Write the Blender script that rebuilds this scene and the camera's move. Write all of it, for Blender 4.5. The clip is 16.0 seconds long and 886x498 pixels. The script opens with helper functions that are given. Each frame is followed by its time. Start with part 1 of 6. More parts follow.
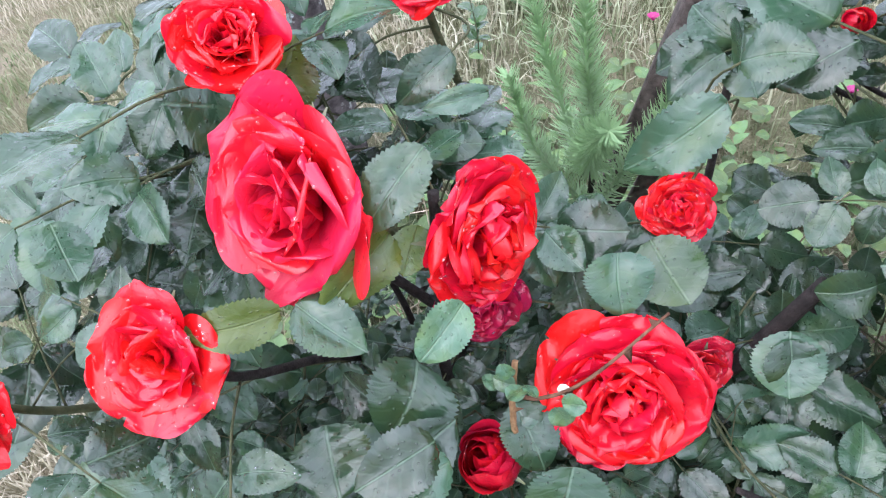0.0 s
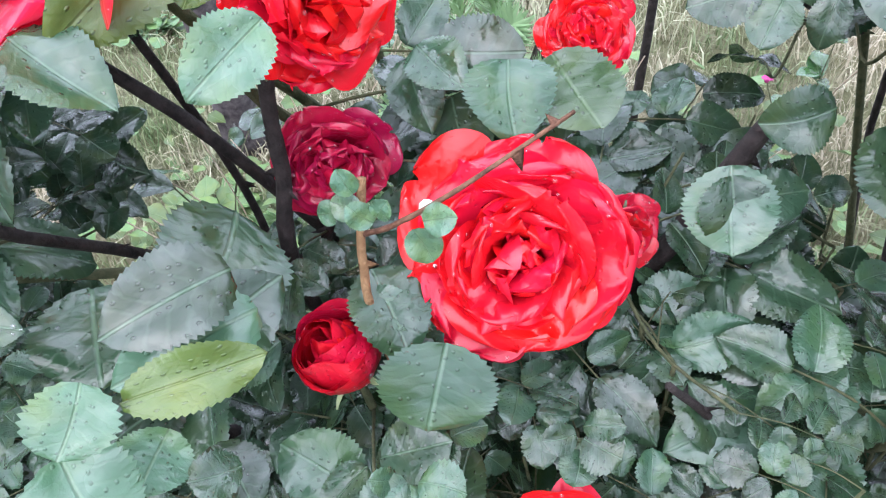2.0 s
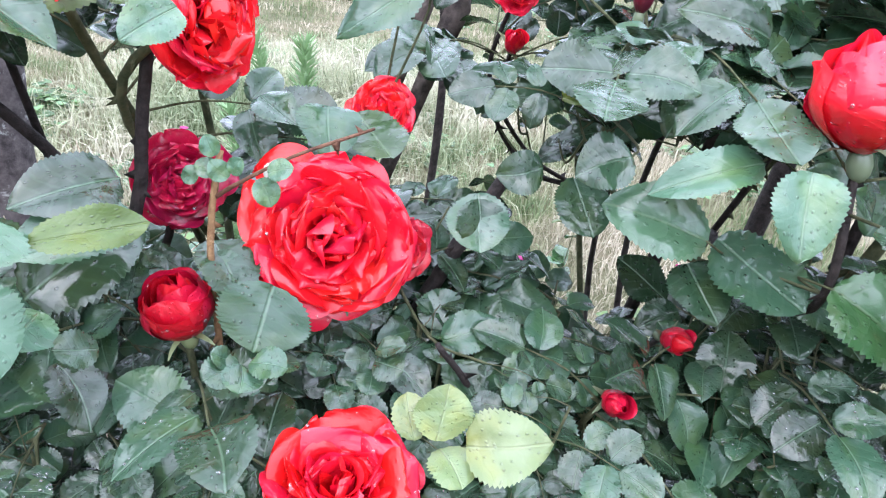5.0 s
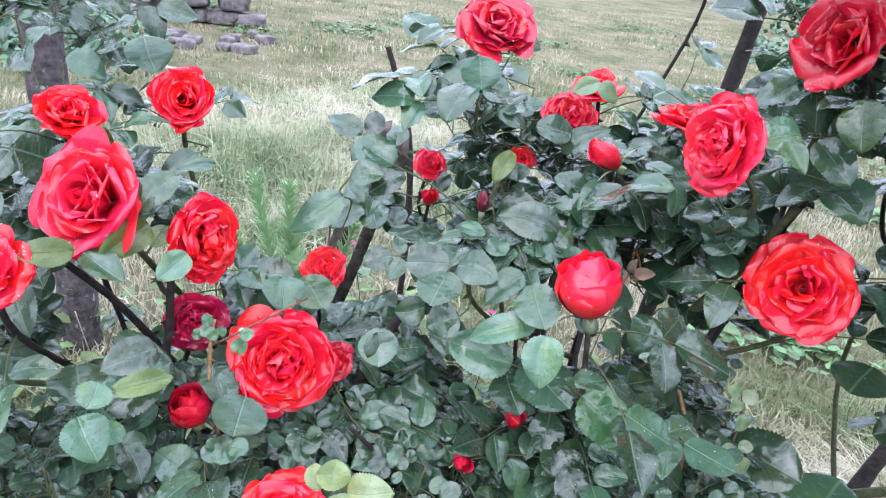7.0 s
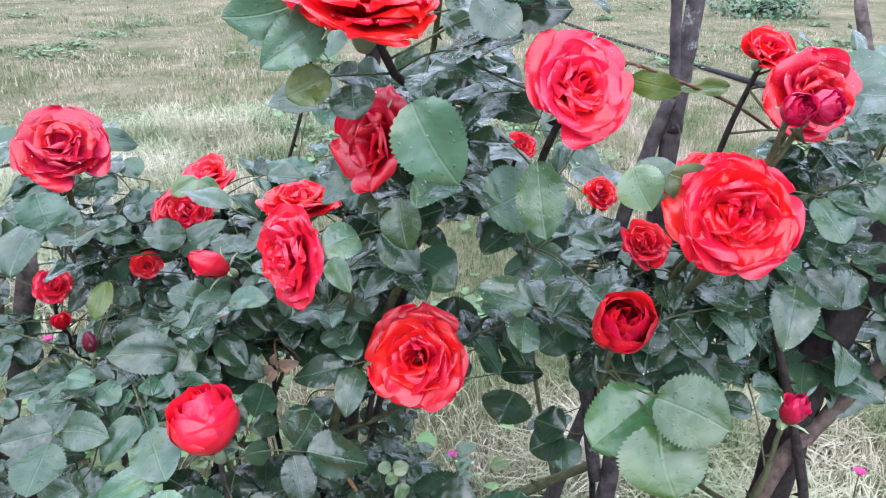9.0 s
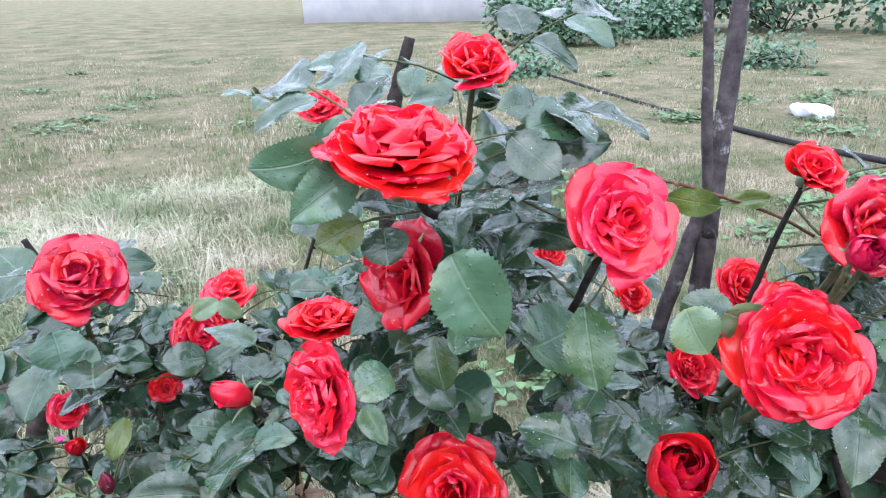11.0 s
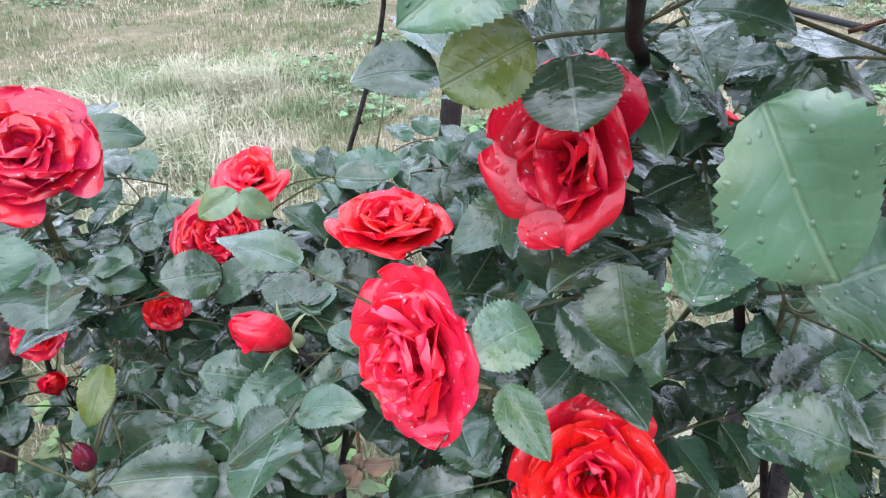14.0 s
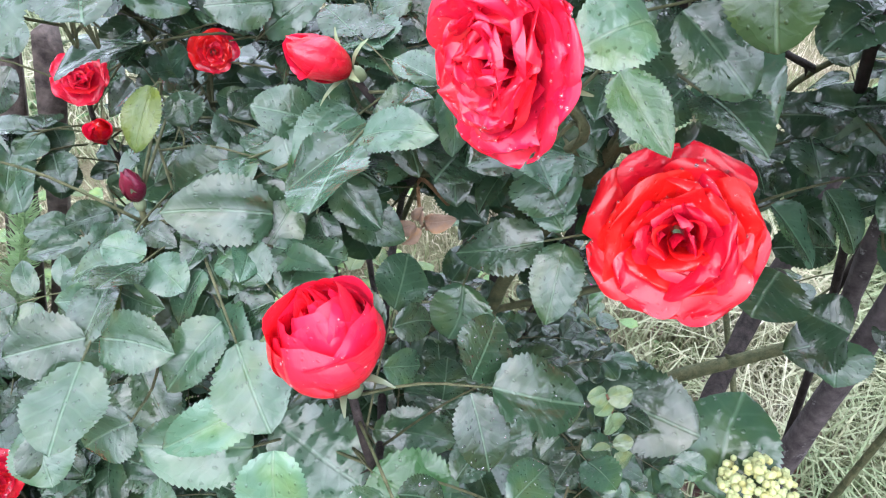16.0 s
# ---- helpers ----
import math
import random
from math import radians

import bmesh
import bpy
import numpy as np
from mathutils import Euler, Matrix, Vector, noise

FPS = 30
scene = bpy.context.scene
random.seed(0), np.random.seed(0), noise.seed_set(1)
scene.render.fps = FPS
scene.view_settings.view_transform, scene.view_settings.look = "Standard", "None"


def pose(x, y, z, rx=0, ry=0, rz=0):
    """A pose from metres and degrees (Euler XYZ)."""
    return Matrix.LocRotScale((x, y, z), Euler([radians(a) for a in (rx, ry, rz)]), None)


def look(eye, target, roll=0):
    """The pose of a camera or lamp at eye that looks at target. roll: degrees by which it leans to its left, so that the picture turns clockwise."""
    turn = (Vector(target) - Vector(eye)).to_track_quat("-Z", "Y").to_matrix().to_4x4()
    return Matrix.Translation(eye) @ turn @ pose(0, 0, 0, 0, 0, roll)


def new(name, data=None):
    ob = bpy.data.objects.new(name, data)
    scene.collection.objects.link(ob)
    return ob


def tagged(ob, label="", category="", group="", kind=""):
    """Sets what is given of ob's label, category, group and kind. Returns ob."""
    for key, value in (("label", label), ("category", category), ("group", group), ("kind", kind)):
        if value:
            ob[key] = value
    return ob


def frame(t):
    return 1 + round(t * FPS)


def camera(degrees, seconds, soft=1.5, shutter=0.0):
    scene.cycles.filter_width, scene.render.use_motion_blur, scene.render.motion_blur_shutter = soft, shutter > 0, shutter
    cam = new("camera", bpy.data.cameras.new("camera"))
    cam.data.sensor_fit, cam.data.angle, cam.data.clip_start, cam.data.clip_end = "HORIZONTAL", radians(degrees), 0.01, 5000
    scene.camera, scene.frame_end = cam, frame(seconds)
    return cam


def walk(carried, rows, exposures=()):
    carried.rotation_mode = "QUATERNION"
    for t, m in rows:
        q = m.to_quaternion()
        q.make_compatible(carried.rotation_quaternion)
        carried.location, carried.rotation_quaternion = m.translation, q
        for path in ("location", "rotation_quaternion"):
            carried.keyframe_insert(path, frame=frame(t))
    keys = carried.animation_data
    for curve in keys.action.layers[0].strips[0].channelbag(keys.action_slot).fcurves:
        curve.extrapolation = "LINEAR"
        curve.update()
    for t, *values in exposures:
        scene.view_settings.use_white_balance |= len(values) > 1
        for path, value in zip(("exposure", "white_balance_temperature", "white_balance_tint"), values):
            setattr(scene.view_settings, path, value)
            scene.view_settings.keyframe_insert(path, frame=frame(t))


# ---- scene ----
# ---- camera ----
cam = camera(63.4, 16.0, soft=1.15)
PATH = [
    (0, (0.076, -0.065, 0.985), (-0.518, 1.172, -0.470), -11.5),
    (0.5, (0.085, -0.051, 0.947), (-0.446, 1.220, -0.503), -9.7),
    (1, (0.091, -0.045, 0.906), (-0.390, 1.261, -0.530), -7.9),
    (1.5, (0.096, -0.055, 0.859), (-0.352, 1.338, -0.504), -6.0),
    (2, (0.096, -0.061, 0.817), (-0.320, 1.347, -0.541), -4.4),
    (2.5, (0.091, -0.075, 0.773), (-0.293, 1.407, -0.513), -2.9),
    (3, (0.088, -0.098, 0.747), (-0.140, 1.489, -0.448), 2.3),
    (3.5, (0.093, -0.127, 0.735), (-0.032, 1.562, -0.328), 5.7),
    (4, (0.104, -0.160, 0.746), (0.129, 1.602, -0.201), 8.2),
    (4.2, (0.106, -0.173, 0.750), (0.198, 1.617, -0.136), 9.3),
    (6.3, (0.148, -0.376, 0.912), (0.207, 1.452, 0.102), 7.7),
    (6.5, (0.191, -0.409, 0.945), (0.153, 1.413, 0.123), 7.0),
    (7, (0.205, -0.422, 0.999), (0.205, 1.408, 0.194), 7.2),
    (7.5, (0.275, -0.439, 1.072), (0.331, 1.387, 0.258), 4.6),
    (8, (0.326, -0.418, 1.115), (0.559, 1.396, 0.306), 2.3),
    (8.5, (0.357, -0.390, 1.113), (0.746, 1.377, 0.261), 0.9),
    (9, (0.379, -0.373, 1.117), (0.936, 1.357, 0.282), 0.9),
    (9.2, (0.391, -0.376, 1.119), (0.975, 1.348, 0.289), 0.9),
    (11.3, (0.365, -0.316, 1.166), (0.915, 1.478, 0.475), -1.3),
    (11.5, (0.348, -0.321, 1.162), (0.904, 1.459, 0.439), -0.9),
    (12, (0.339, -0.321, 1.149), (0.856, 1.455, 0.387), -0.7),
    (12.5, (0.335, -0.278, 1.139), (0.806, 1.487, 0.325), -0.5),
    (13, (0.338, -0.205, 1.115), (0.756, 1.549, 0.250), -0.2),
    (13.5, (0.339, -0.140, 1.094), (0.834, 1.593, 0.228), 0.2),
    (14, (0.365, -0.095, 1.072), (0.840, 1.587, 0.099), -0.8),
    (14.5, (0.357, -0.047, 1.043), (0.803, 1.513, -0.126), -0.1),
    (15, (0.354, -0.034, 1.015), (0.732, 1.456, -0.265), -1.0),
    (15.5, (0.353, -0.044, 1.011), (0.680, 1.392, -0.342), -0.5),
    (16, (0.348, -0.084, 1.002), (0.647, 1.361, -0.348), -0.3),
]
# the camera opens up a little close to the leaves; cool daylight balance
EXPOSURES = [(0.0, 0.9, 5840, 17), (2.0, 1.12, 5840, 17), (4.2, 1.2, 5790, 17), (7.0, 0.98, 5690, 17), (12.0, 0.77, 5690, 17), (14.5, 1.02, 5880, 17), (15.2, 1.27, 5930, 17), (16.0, 1.35, 5930, 17)]
walk(cam, [(t, look(eye, target, roll)) for t, eye, target, roll in PATH], EXPOSURES)

# ---- world, sun ----
world = bpy.data.worlds.new("overcast_sky")
scene.world = world
world.use_nodes = True
wn, wl = world.node_tree.nodes, world.node_tree.links
sky = wn.new("ShaderNodeTexSky")
sky.sky_type, sky.sun_disc = "NISHITA", False
sky.sun_elevation, sky.sun_rotation = radians(52), radians(200)
sky.dust_density, sky.air_density, sky.ozone_density = 4.0, 1.0, 1.0
cloud = wn.new("ShaderNodeMixRGB")
cloud.inputs["Fac"].default_value = 0.75
# overcast: the cloud is about three times as bright overhead as at the horizon, and uneven
way = wn.new("ShaderNodeTexCoord")
part_z = wn.new("ShaderNodeSeparateXYZ")
wl.new(way.outputs["Generated"], part_z.inputs["Vector"])
drift = wn.new("ShaderNodeTexNoise")
drift.inputs["Scale"].default_value, drift.inputs["Detail"].default_value = 3.0, 5
wl.new(way.outputs["Generated"], drift.inputs["Vector"])
height = wn.new("ShaderNodeMath")
height.operation, height.inputs[1].default_value = "MULTIPLY_ADD", 0.7
wl.new(part_z.outputs["Z"], height.inputs[0])
wl.new(drift.outputs["Fac"], height.inputs[2])
grey = wn.new("ShaderNodeValToRGB")
grey.color_ramp.elements[0].position, grey.color_ramp.elements[0].color = 0.38, (2.4, 2.65, 3.0, 1)
grey.color_ramp.elements[1].position, grey.color_ramp.elements[1].color = 1.0, (17.0, 18.2, 19.6, 1)
wl.new(height.outputs[0], grey.inputs["Fac"])
wl.new(grey.outputs["Color"], cloud.inputs["Color2"])
wl.new(sky.outputs["Color"], cloud.inputs["Color1"])
wl.new(cloud.outputs["Color"], wn["Background"].inputs["Color"])
wn["Background"].inputs["Strength"].default_value = 0.165

sun_lamp = new("sun", bpy.data.lights.new("sun", "SUN"))
sun_lamp.data.energy, sun_lamp.data.angle = 0.9, radians(75)
sun_lamp.data.color = (1.0, 0.98, 0.96)
sun_lamp.matrix_world = look((-3, -8, 12), (0, 0, 0))

# ---- materials ----
def material(name):
    m = bpy.data.materials.new(name)
    m.use_nodes = True
    return m, m.node_tree.nodes, m.node_tree.links, m.node_tree.nodes["Principled BSDF"]


def ramp(nodes, stops):
    r = nodes.new("ShaderNodeValToRGB")
    while len(r.color_ramp.elements) < len(stops):
        r.color_ramp.elements.new(0.5)
    for el, (at, col) in zip(r.color_ramp.elements, stops):
        el.position, el.color = at, (*col, 1)
    return r


def noise_tex(nodes, links, scale, detail=4.0, rough=0.6, coords="Object"):
    tc = nodes.new("ShaderNodeTexCoord")
    n = nodes.new("ShaderNodeTexNoise")
    n.inputs["Scale"].default_value, n.inputs["Detail"].default_value, n.inputs["Roughness"].default_value = scale, detail, rough
    links.new(tc.outputs[coords], n.inputs["Vector"])
    return n


def bump(nodes, links, bsdf, height, strength, distance):
    b = nodes.new("ShaderNodeBump")
    b.inputs["Strength"].default_value, b.inputs["Distance"].default_value = strength, distance
    links.new(height, b.inputs["Height"])
    links.new(b.outputs["Normal"], bsdf.inputs["Normal"])
    return b


def hue_vary(nodes, links, color, source, value=(0.8, 1.2), hue=(0.49, 0.51)):
    """Brightness and hue shifted by a random number."""
    h = nodes.new("ShaderNodeHueSaturation")
    for key, (low, high) in (("Value", value), ("Hue", hue)):
        mr = nodes.new("ShaderNodeMapRange")
        mr.inputs["To Min"].default_value, mr.inputs["To Max"].default_value = low, high
        links.new(source, mr.inputs["Value"])
        links.new(mr.outputs["Result"], h.inputs[key])
    links.new(color, h.inputs["Color"])
    return h.outputs["Color"]


def thin(m, nodes, links, bsdf, color, share):
    """Lets part of the light through a thin sheet such as a petal or a leaf."""
    tr = nodes.new("ShaderNodeBsdfTranslucent")
    mix = nodes.new("ShaderNodeMixShader")
    mix.inputs["Fac"].default_value = share
    links.new(color, tr.inputs["Color"])
    links.new(bsdf.outputs["BSDF"], mix.inputs[1])
    links.new(tr.outputs["BSDF"], mix.inputs[2])
    links.new(mix.outputs["Shader"], nodes["Material Output"].inputs["Surface"])


def petal_material(name, base, tip, rough, share=0.36):
    m, n, l, b = material(name)
    uv = n.new("ShaderNodeUVMap")
    sep = n.new("ShaderNodeSeparateXYZ")
    l.new(uv.outputs["UV"], sep.inputs["Vector"])
    r = ramp(n, [(0.15, base), (0.75, tip), (1.0, tuple(min(1, c * 1.15) for c in tip))])
    l.new(sep.outputs["Y"], r.inputs["Fac"])
    big = noise_tex(n, l, 2.5, 3, coords="UV")
    info = n.new("ShaderNodeObjectInfo")
    col = hue_vary(n, l, r.outputs["Color"], info.outputs["Random"], (0.88, 1.1), (0.495, 0.505))
    col2 = n.new("ShaderNodeMixRGB")
    col2.blend_type, col2.inputs["Fac"].default_value = "MULTIPLY", 0.12
    l.new(col, col2.inputs["Color1"])
    l.new(big.outputs["Fac"], col2.inputs["Color2"])
    l.new(col2.outputs["Color"], b.inputs["Base Color"])
    b.inputs["Roughness"].default_value = rough
    b.inputs["Specular IOR Level"].default_value = 0.32
    b.inputs["Coat Weight"].default_value, b.inputs["Coat Roughness"].default_value = 0.70, 0.06
    # long fine veins that run up the petal
    st = n.new("ShaderNodeCombineXYZ")
    mul = n.new("ShaderNodeMath")
    mul.operation, mul.inputs[1].default_value = "MULTIPLY", 14.0
    l.new(sep.outputs["X"], mul.inputs[0])
    l.new(mul.outputs[0], st.inputs["X"])
    l.new(sep.outputs["Y"], st.inputs["Y"])
    vein = n.new("ShaderNodeTexNoise")
    vein.inputs["Scale"].default_value, vein.inputs["Detail"].default_value = 1.6, 3
    l.new(st.outputs["Vector"], vein.inputs["Vector"])
    # soft creases, and small drops that catch the sky
    shift = n.new("ShaderNodeMath"); shift.operation = "MULTIPLY"; shift.inputs[1].default_value = 30.0
    l.new(info.outputs["Random"], shift.inputs[0])
    place = n.new("ShaderNodeVectorMath"); place.operation = "ADD"
    l.new(uv.outputs["UV"], place.inputs[0]); l.new(shift.outputs[0], place.inputs[1])
    crease = n.new("ShaderNodeTexNoise")
    crease.inputs["Scale"].default_value, crease.inputs["Detail"].default_value = 4.5, 2
    crease.inputs["Distortion"].default_value = 0.6
    l.new(place.outputs["Vector"], crease.inputs["Vector"])
    cell = n.new("ShaderNodeTexVoronoi"); cell.voronoi_dimensions = "2D"
    cell.inputs["Scale"].default_value = 13.0
    l.new(place.outputs["Vector"], cell.inputs["Vector"])
    dome = n.new("ShaderNodeMapRange"); dome.interpolation_type = "SMOOTHSTEP"
    dome.inputs["From Min"].default_value, dome.inputs["From Max"].default_value = 0.26, 0.04
    l.new(cell.outputs["Distance"], dome.inputs["Value"])
    some = n.new("ShaderNodeMath"); some.operation = "GREATER_THAN"; some.inputs[1].default_value = 0.6
    l.new(cell.outputs["Color"], some.inputs[0])
    drop = n.new("ShaderNodeMath"); drop.operation = "MULTIPLY"
    l.new(dome.outputs["Result"], drop.inputs[0]); l.new(some.outputs[0], drop.inputs[1])
    h1 = n.new("ShaderNodeMath"); h1.operation = "MULTIPLY_ADD"; h1.inputs[1].default_value = 2.2
    l.new(crease.outputs["Fac"], h1.inputs[0])
    h0 = n.new("ShaderNodeMath"); h0.operation = "MULTIPLY"; h0.inputs[1].default_value = 0.4
    l.new(vein.outputs["Fac"], h0.inputs[0]); l.new(h0.outputs[0], h1.inputs[2])
    h2 = n.new("ShaderNodeMath"); h2.operation = "MULTIPLY_ADD"; h2.inputs[1].default_value = 0.9
    l.new(drop.outputs[0], h2.inputs[0]); l.new(h1.outputs[0], h2.inputs[2])
    bump(n, l, b, h2.outputs[0], 0.5, 0.0015)
    thin(m, n, l, b, col2.outputs["Color"], share)
    return m


RED = petal_material("red_petal", (0.66, 0.004, 0.014), (0.80, 0.009, 0.027), 0.34)
DEEP_RED = petal_material("deep_red_petal", (0.46, 0.004, 0.016), (0.62, 0.008, 0.030), 0.34)
PINK_RED = petal_material("pink_red_petal", (0.70, 0.007, 0.026), (0.84, 0.018, 0.055), 0.32)
AGED_RED = petal_material("aged_red_petal", (0.52, 0.012, 0.095), (0.54, 0.007, 0.030), 0.36)
WINE = petal_material("wine_petal", (0.30, 0.003, 0.018), (0.50, 0.007, 0.06), 0.32)
DARK_WINE = petal_material("dark_wine_petal", (0.10, 0.01, 0.02), (0.16, 0.008, 0.03), 0.4)
MAGENTA = petal_material("magenta_petal", (0.45, 0.02, 0.18), (0.62, 0.03, 0.30), 0.5)


def leaf_material(name, top, vein, rough, value=(0.5, 1.5), hue=(0.48, 0.515), island=True, coat=0.58):
    m, n, l, b = material(name)
    uv = n.new("ShaderNodeUVMap")
    sep = n.new("ShaderNodeSeparateXYZ")
    l.new(uv.outputs["UV"], sep.inputs["Vector"])
    # distance from the midrib
    sub = n.new("ShaderNodeMath"); sub.operation = "SUBTRACT"; sub.inputs[1].default_value = 0.5
    ab = n.new("ShaderNodeMath"); ab.operation = "ABSOLUTE"
    l.new(sep.outputs["X"], sub.inputs[0]); l.new(sub.outputs[0], ab.inputs[0])
    if island:
        source = n.new("ShaderNodeNewGeometry").outputs["Random Per Island"]
    else:
        source = n.new("ShaderNodeObjectInfo").outputs["Random"]
    shift = n.new("ShaderNodeMath"); shift.operation = "MULTIPLY"; shift.inputs[1].default_value = 40.0
    l.new(source, shift.inputs[0])

    def on_leaf(scale, detail):
        """Noise laid along the leaf, different on each."""
        t = n.new("ShaderNodeTexNoise")
        t.noise_dimensions = "4D"
        t.inputs["Scale"].default_value, t.inputs["Detail"].default_value = scale, detail
        l.new(uv.outputs["UV"], t.inputs["Vector"])
        l.new(shift.outputs[0], t.inputs["W"])
        return t

    # side veins slant towards the tip and wander a little
    slant = n.new("ShaderNodeMath"); slant.operation = "MULTIPLY_ADD"; slant.inputs[1].default_value = -0.55
    wander = n.new("ShaderNodeMath"); wander.operation = "MULTIPLY_ADD"; wander.inputs[1].default_value = 0.16
    l.new(on_leaf(4.5, 2).outputs["Fac"], wander.inputs[0]); l.new(sep.outputs["Y"], wander.inputs[2])
    l.new(ab.outputs[0], slant.inputs[0]); l.new(wander.outputs[0], slant.inputs[2])
    fr = n.new("ShaderNodeMath"); fr.operation = "MULTIPLY"; fr.inputs[1].default_value = 40.0
    l.new(slant.outputs[0], fr.inputs[0])
    sn = n.new("ShaderNodeMath"); sn.operation = "SINE"
    l.new(fr.outputs[0], sn.inputs[0])
    side = n.new("ShaderNodeMapRange"); side.inputs["From Min"].default_value, side.inputs["From Max"].default_value = 0.55, 1.0
    l.new(sn.outputs[0], side.inputs["Value"])
    mid = n.new("ShaderNodeMapRange")
    mid.inputs["From Min"].default_value, mid.inputs["From Max"].default_value = 0.028, 0.006
    l.new(ab.outputs[0], mid.inputs["Value"])
    mx = n.new("ShaderNodeMath"); mx.operation = "MULTIPLY_ADD"; mx.inputs[1].default_value = 0.15
    l.new(side.outputs["Result"], mx.inputs[0]); l.new(mid.outputs["Result"], mx.inputs[2])
    mx.use_clamp = True
    blotch = on_leaf(2.6, 4)
    rr = ramp(n, [(0.3, tuple(c * 0.9 for c in top)), (0.7, tuple(c * 1.1 for c in top))])
    l.new(blotch.outputs["Fac"], rr.inputs["Fac"])
    # yellower, older tissue in patches
    age = n.new("ShaderNodeMapRange")
    age.inputs["From Min"].default_value, age.inputs["From Max"].default_value = 0.47, 0.72
    age.inputs["To Max"].default_value = 0.75
    l.new(on_leaf(1.7, 2).outputs["Fac"], age.inputs["Value"])
    old = n.new("ShaderNodeMixRGB")
    l.new(age.outputs["Result"], old.inputs["Fac"])
    l.new(rr.outputs["Color"], old.inputs["Color1"])
    old.inputs["Color2"].default_value = (min(0.8, top[0] * 1.6), min(0.8, top[1] * 1.22), top[2] * 0.72, 1)
    col = hue_vary(n, l, old.outputs["Color"], source, value, hue)
    vm = n.new("ShaderNodeMixRGB")
    half = n.new("ShaderNodeMath"); half.operation = "MULTIPLY"; half.inputs[1].default_value = 0.4
    l.new(mx.outputs[0], half.inputs[0])
    l.new(half.outputs[0], vm.inputs["Fac"])
    l.new(col, vm.inputs["Color1"])
    vm.inputs["Color2"].default_value = (*vein, 1)
    l.new(vm.outputs["Color"], b.inputs["Base Color"])
    wet = on_leaf(3.0, 1)
    wr = n.new("ShaderNodeMapRange")
    wr.inputs["From Min"].default_value, wr.inputs["From Max"].default_value = 0.35, 0.65
    wr.inputs["To Min"].default_value, wr.inputs["To Max"].default_value = rough * 0.75, rough * 1.35
    l.new(wet.outputs["Fac"], wr.inputs["Value"])
    l.new(wr.outputs["Result"], b.inputs["Roughness"])
    # a film of rain lies on parts of the leaf
    film = on_leaf(4.2, 3)
    fr2 = n.new("ShaderNodeMapRange")
    fr2.inputs["From Min"].default_value, fr2.inputs["From Max"].default_value = 0.40, 0.64
    fr2.inputs["To Min"].default_value, fr2.inputs["To Max"].default_value = coat * 0.4, coat * 1.5
    l.new(film.outputs["Fac"], fr2.inputs["Value"])
    # drops of rain
    place = n.new("ShaderNodeVectorMath"); place.operation = "ADD"
    l.new(uv.outputs["UV"], place.inputs[0]); l.new(shift.outputs[0], place.inputs[1])
    cell = n.new("ShaderNodeTexVoronoi"); cell.voronoi_dimensions = "2D"
    cell.inputs["Scale"].default_value = 10.0
    l.new(place.outputs["Vector"], cell.inputs["Vector"])
    dome = n.new("ShaderNodeMapRange"); dome.interpolation_type = "SMOOTHSTEP"
    dome.inputs["From Min"].default_value, dome.inputs["From Max"].default_value = 0.24, 0.04
    l.new(cell.outputs["Distance"], dome.inputs["Value"])
    some = n.new("ShaderNodeMath"); some.operation = "GREATER_THAN"; some.inputs[1].default_value = 0.6
    l.new(cell.outputs["Color"], some.inputs[0])
    drop = n.new("ShaderNodeMath"); drop.operation = "MULTIPLY"
    l.new(dome.outputs["Result"], drop.inputs[0]); l.new(some.outputs[0], drop.inputs[1])
    shine = n.new("ShaderNodeMath"); shine.operation = "MULTIPLY_ADD"; shine.use_clamp = True
    shine.inputs[1].default_value = 1.5 if coat > 0.15 else 0.0
    l.new(drop.outputs[0], shine.inputs[0]); l.new(fr2.outputs["Result"], shine.inputs[2])
    l.new(shine.outputs[0], b.inputs["Coat Weight"])
    b.inputs["Coat Roughness"].default_value = 0.04
    b.inputs["Specular IOR Level"].default_value = 0.36
    add = n.new("ShaderNodeMath"); add.operation = "MULTIPLY_ADD"; add.inputs[1].default_value = -0.22
    l.new(mx.outputs[0], add.inputs[0])
    add.inputs[2].default_value = 0.5
    pucker = on_leaf(2.2, 0)
    ad2 = n.new("ShaderNodeMath"); ad2.operation = "MULTIPLY_ADD"; ad2.inputs[1].default_value = 1.6
    l.new(pucker.outputs["Fac"], ad2.inputs[0]); l.new(add.outputs[0], ad2.inputs[2])
    # fine network of veins between the ribs
    fine = on_leaf(20.0, 3)
    ad3 = n.new("ShaderNodeMath"); ad3.operation = "MULTIPLY_ADD"; ad3.inputs[1].default_value = 0.10
    l.new(fine.outputs["Fac"], ad3.inputs[0]); l.new(ad2.outputs[0], ad3.inputs[2])
    ad4 = n.new("ShaderNodeMath"); ad4.operation = "MULTIPLY_ADD"
    ad4.inputs[1].default_value = 0.35 if coat > 0.15 else 0.0
    l.new(drop.outputs[0], ad4.inputs[0]); l.new(ad3.outputs[0], ad4.inputs[2])
    bump(n, l, b, ad4.outputs[0], 0.6, 0.004)
    thin(m, n, l, b, vm.outputs["Color"], 0.18)
    return m


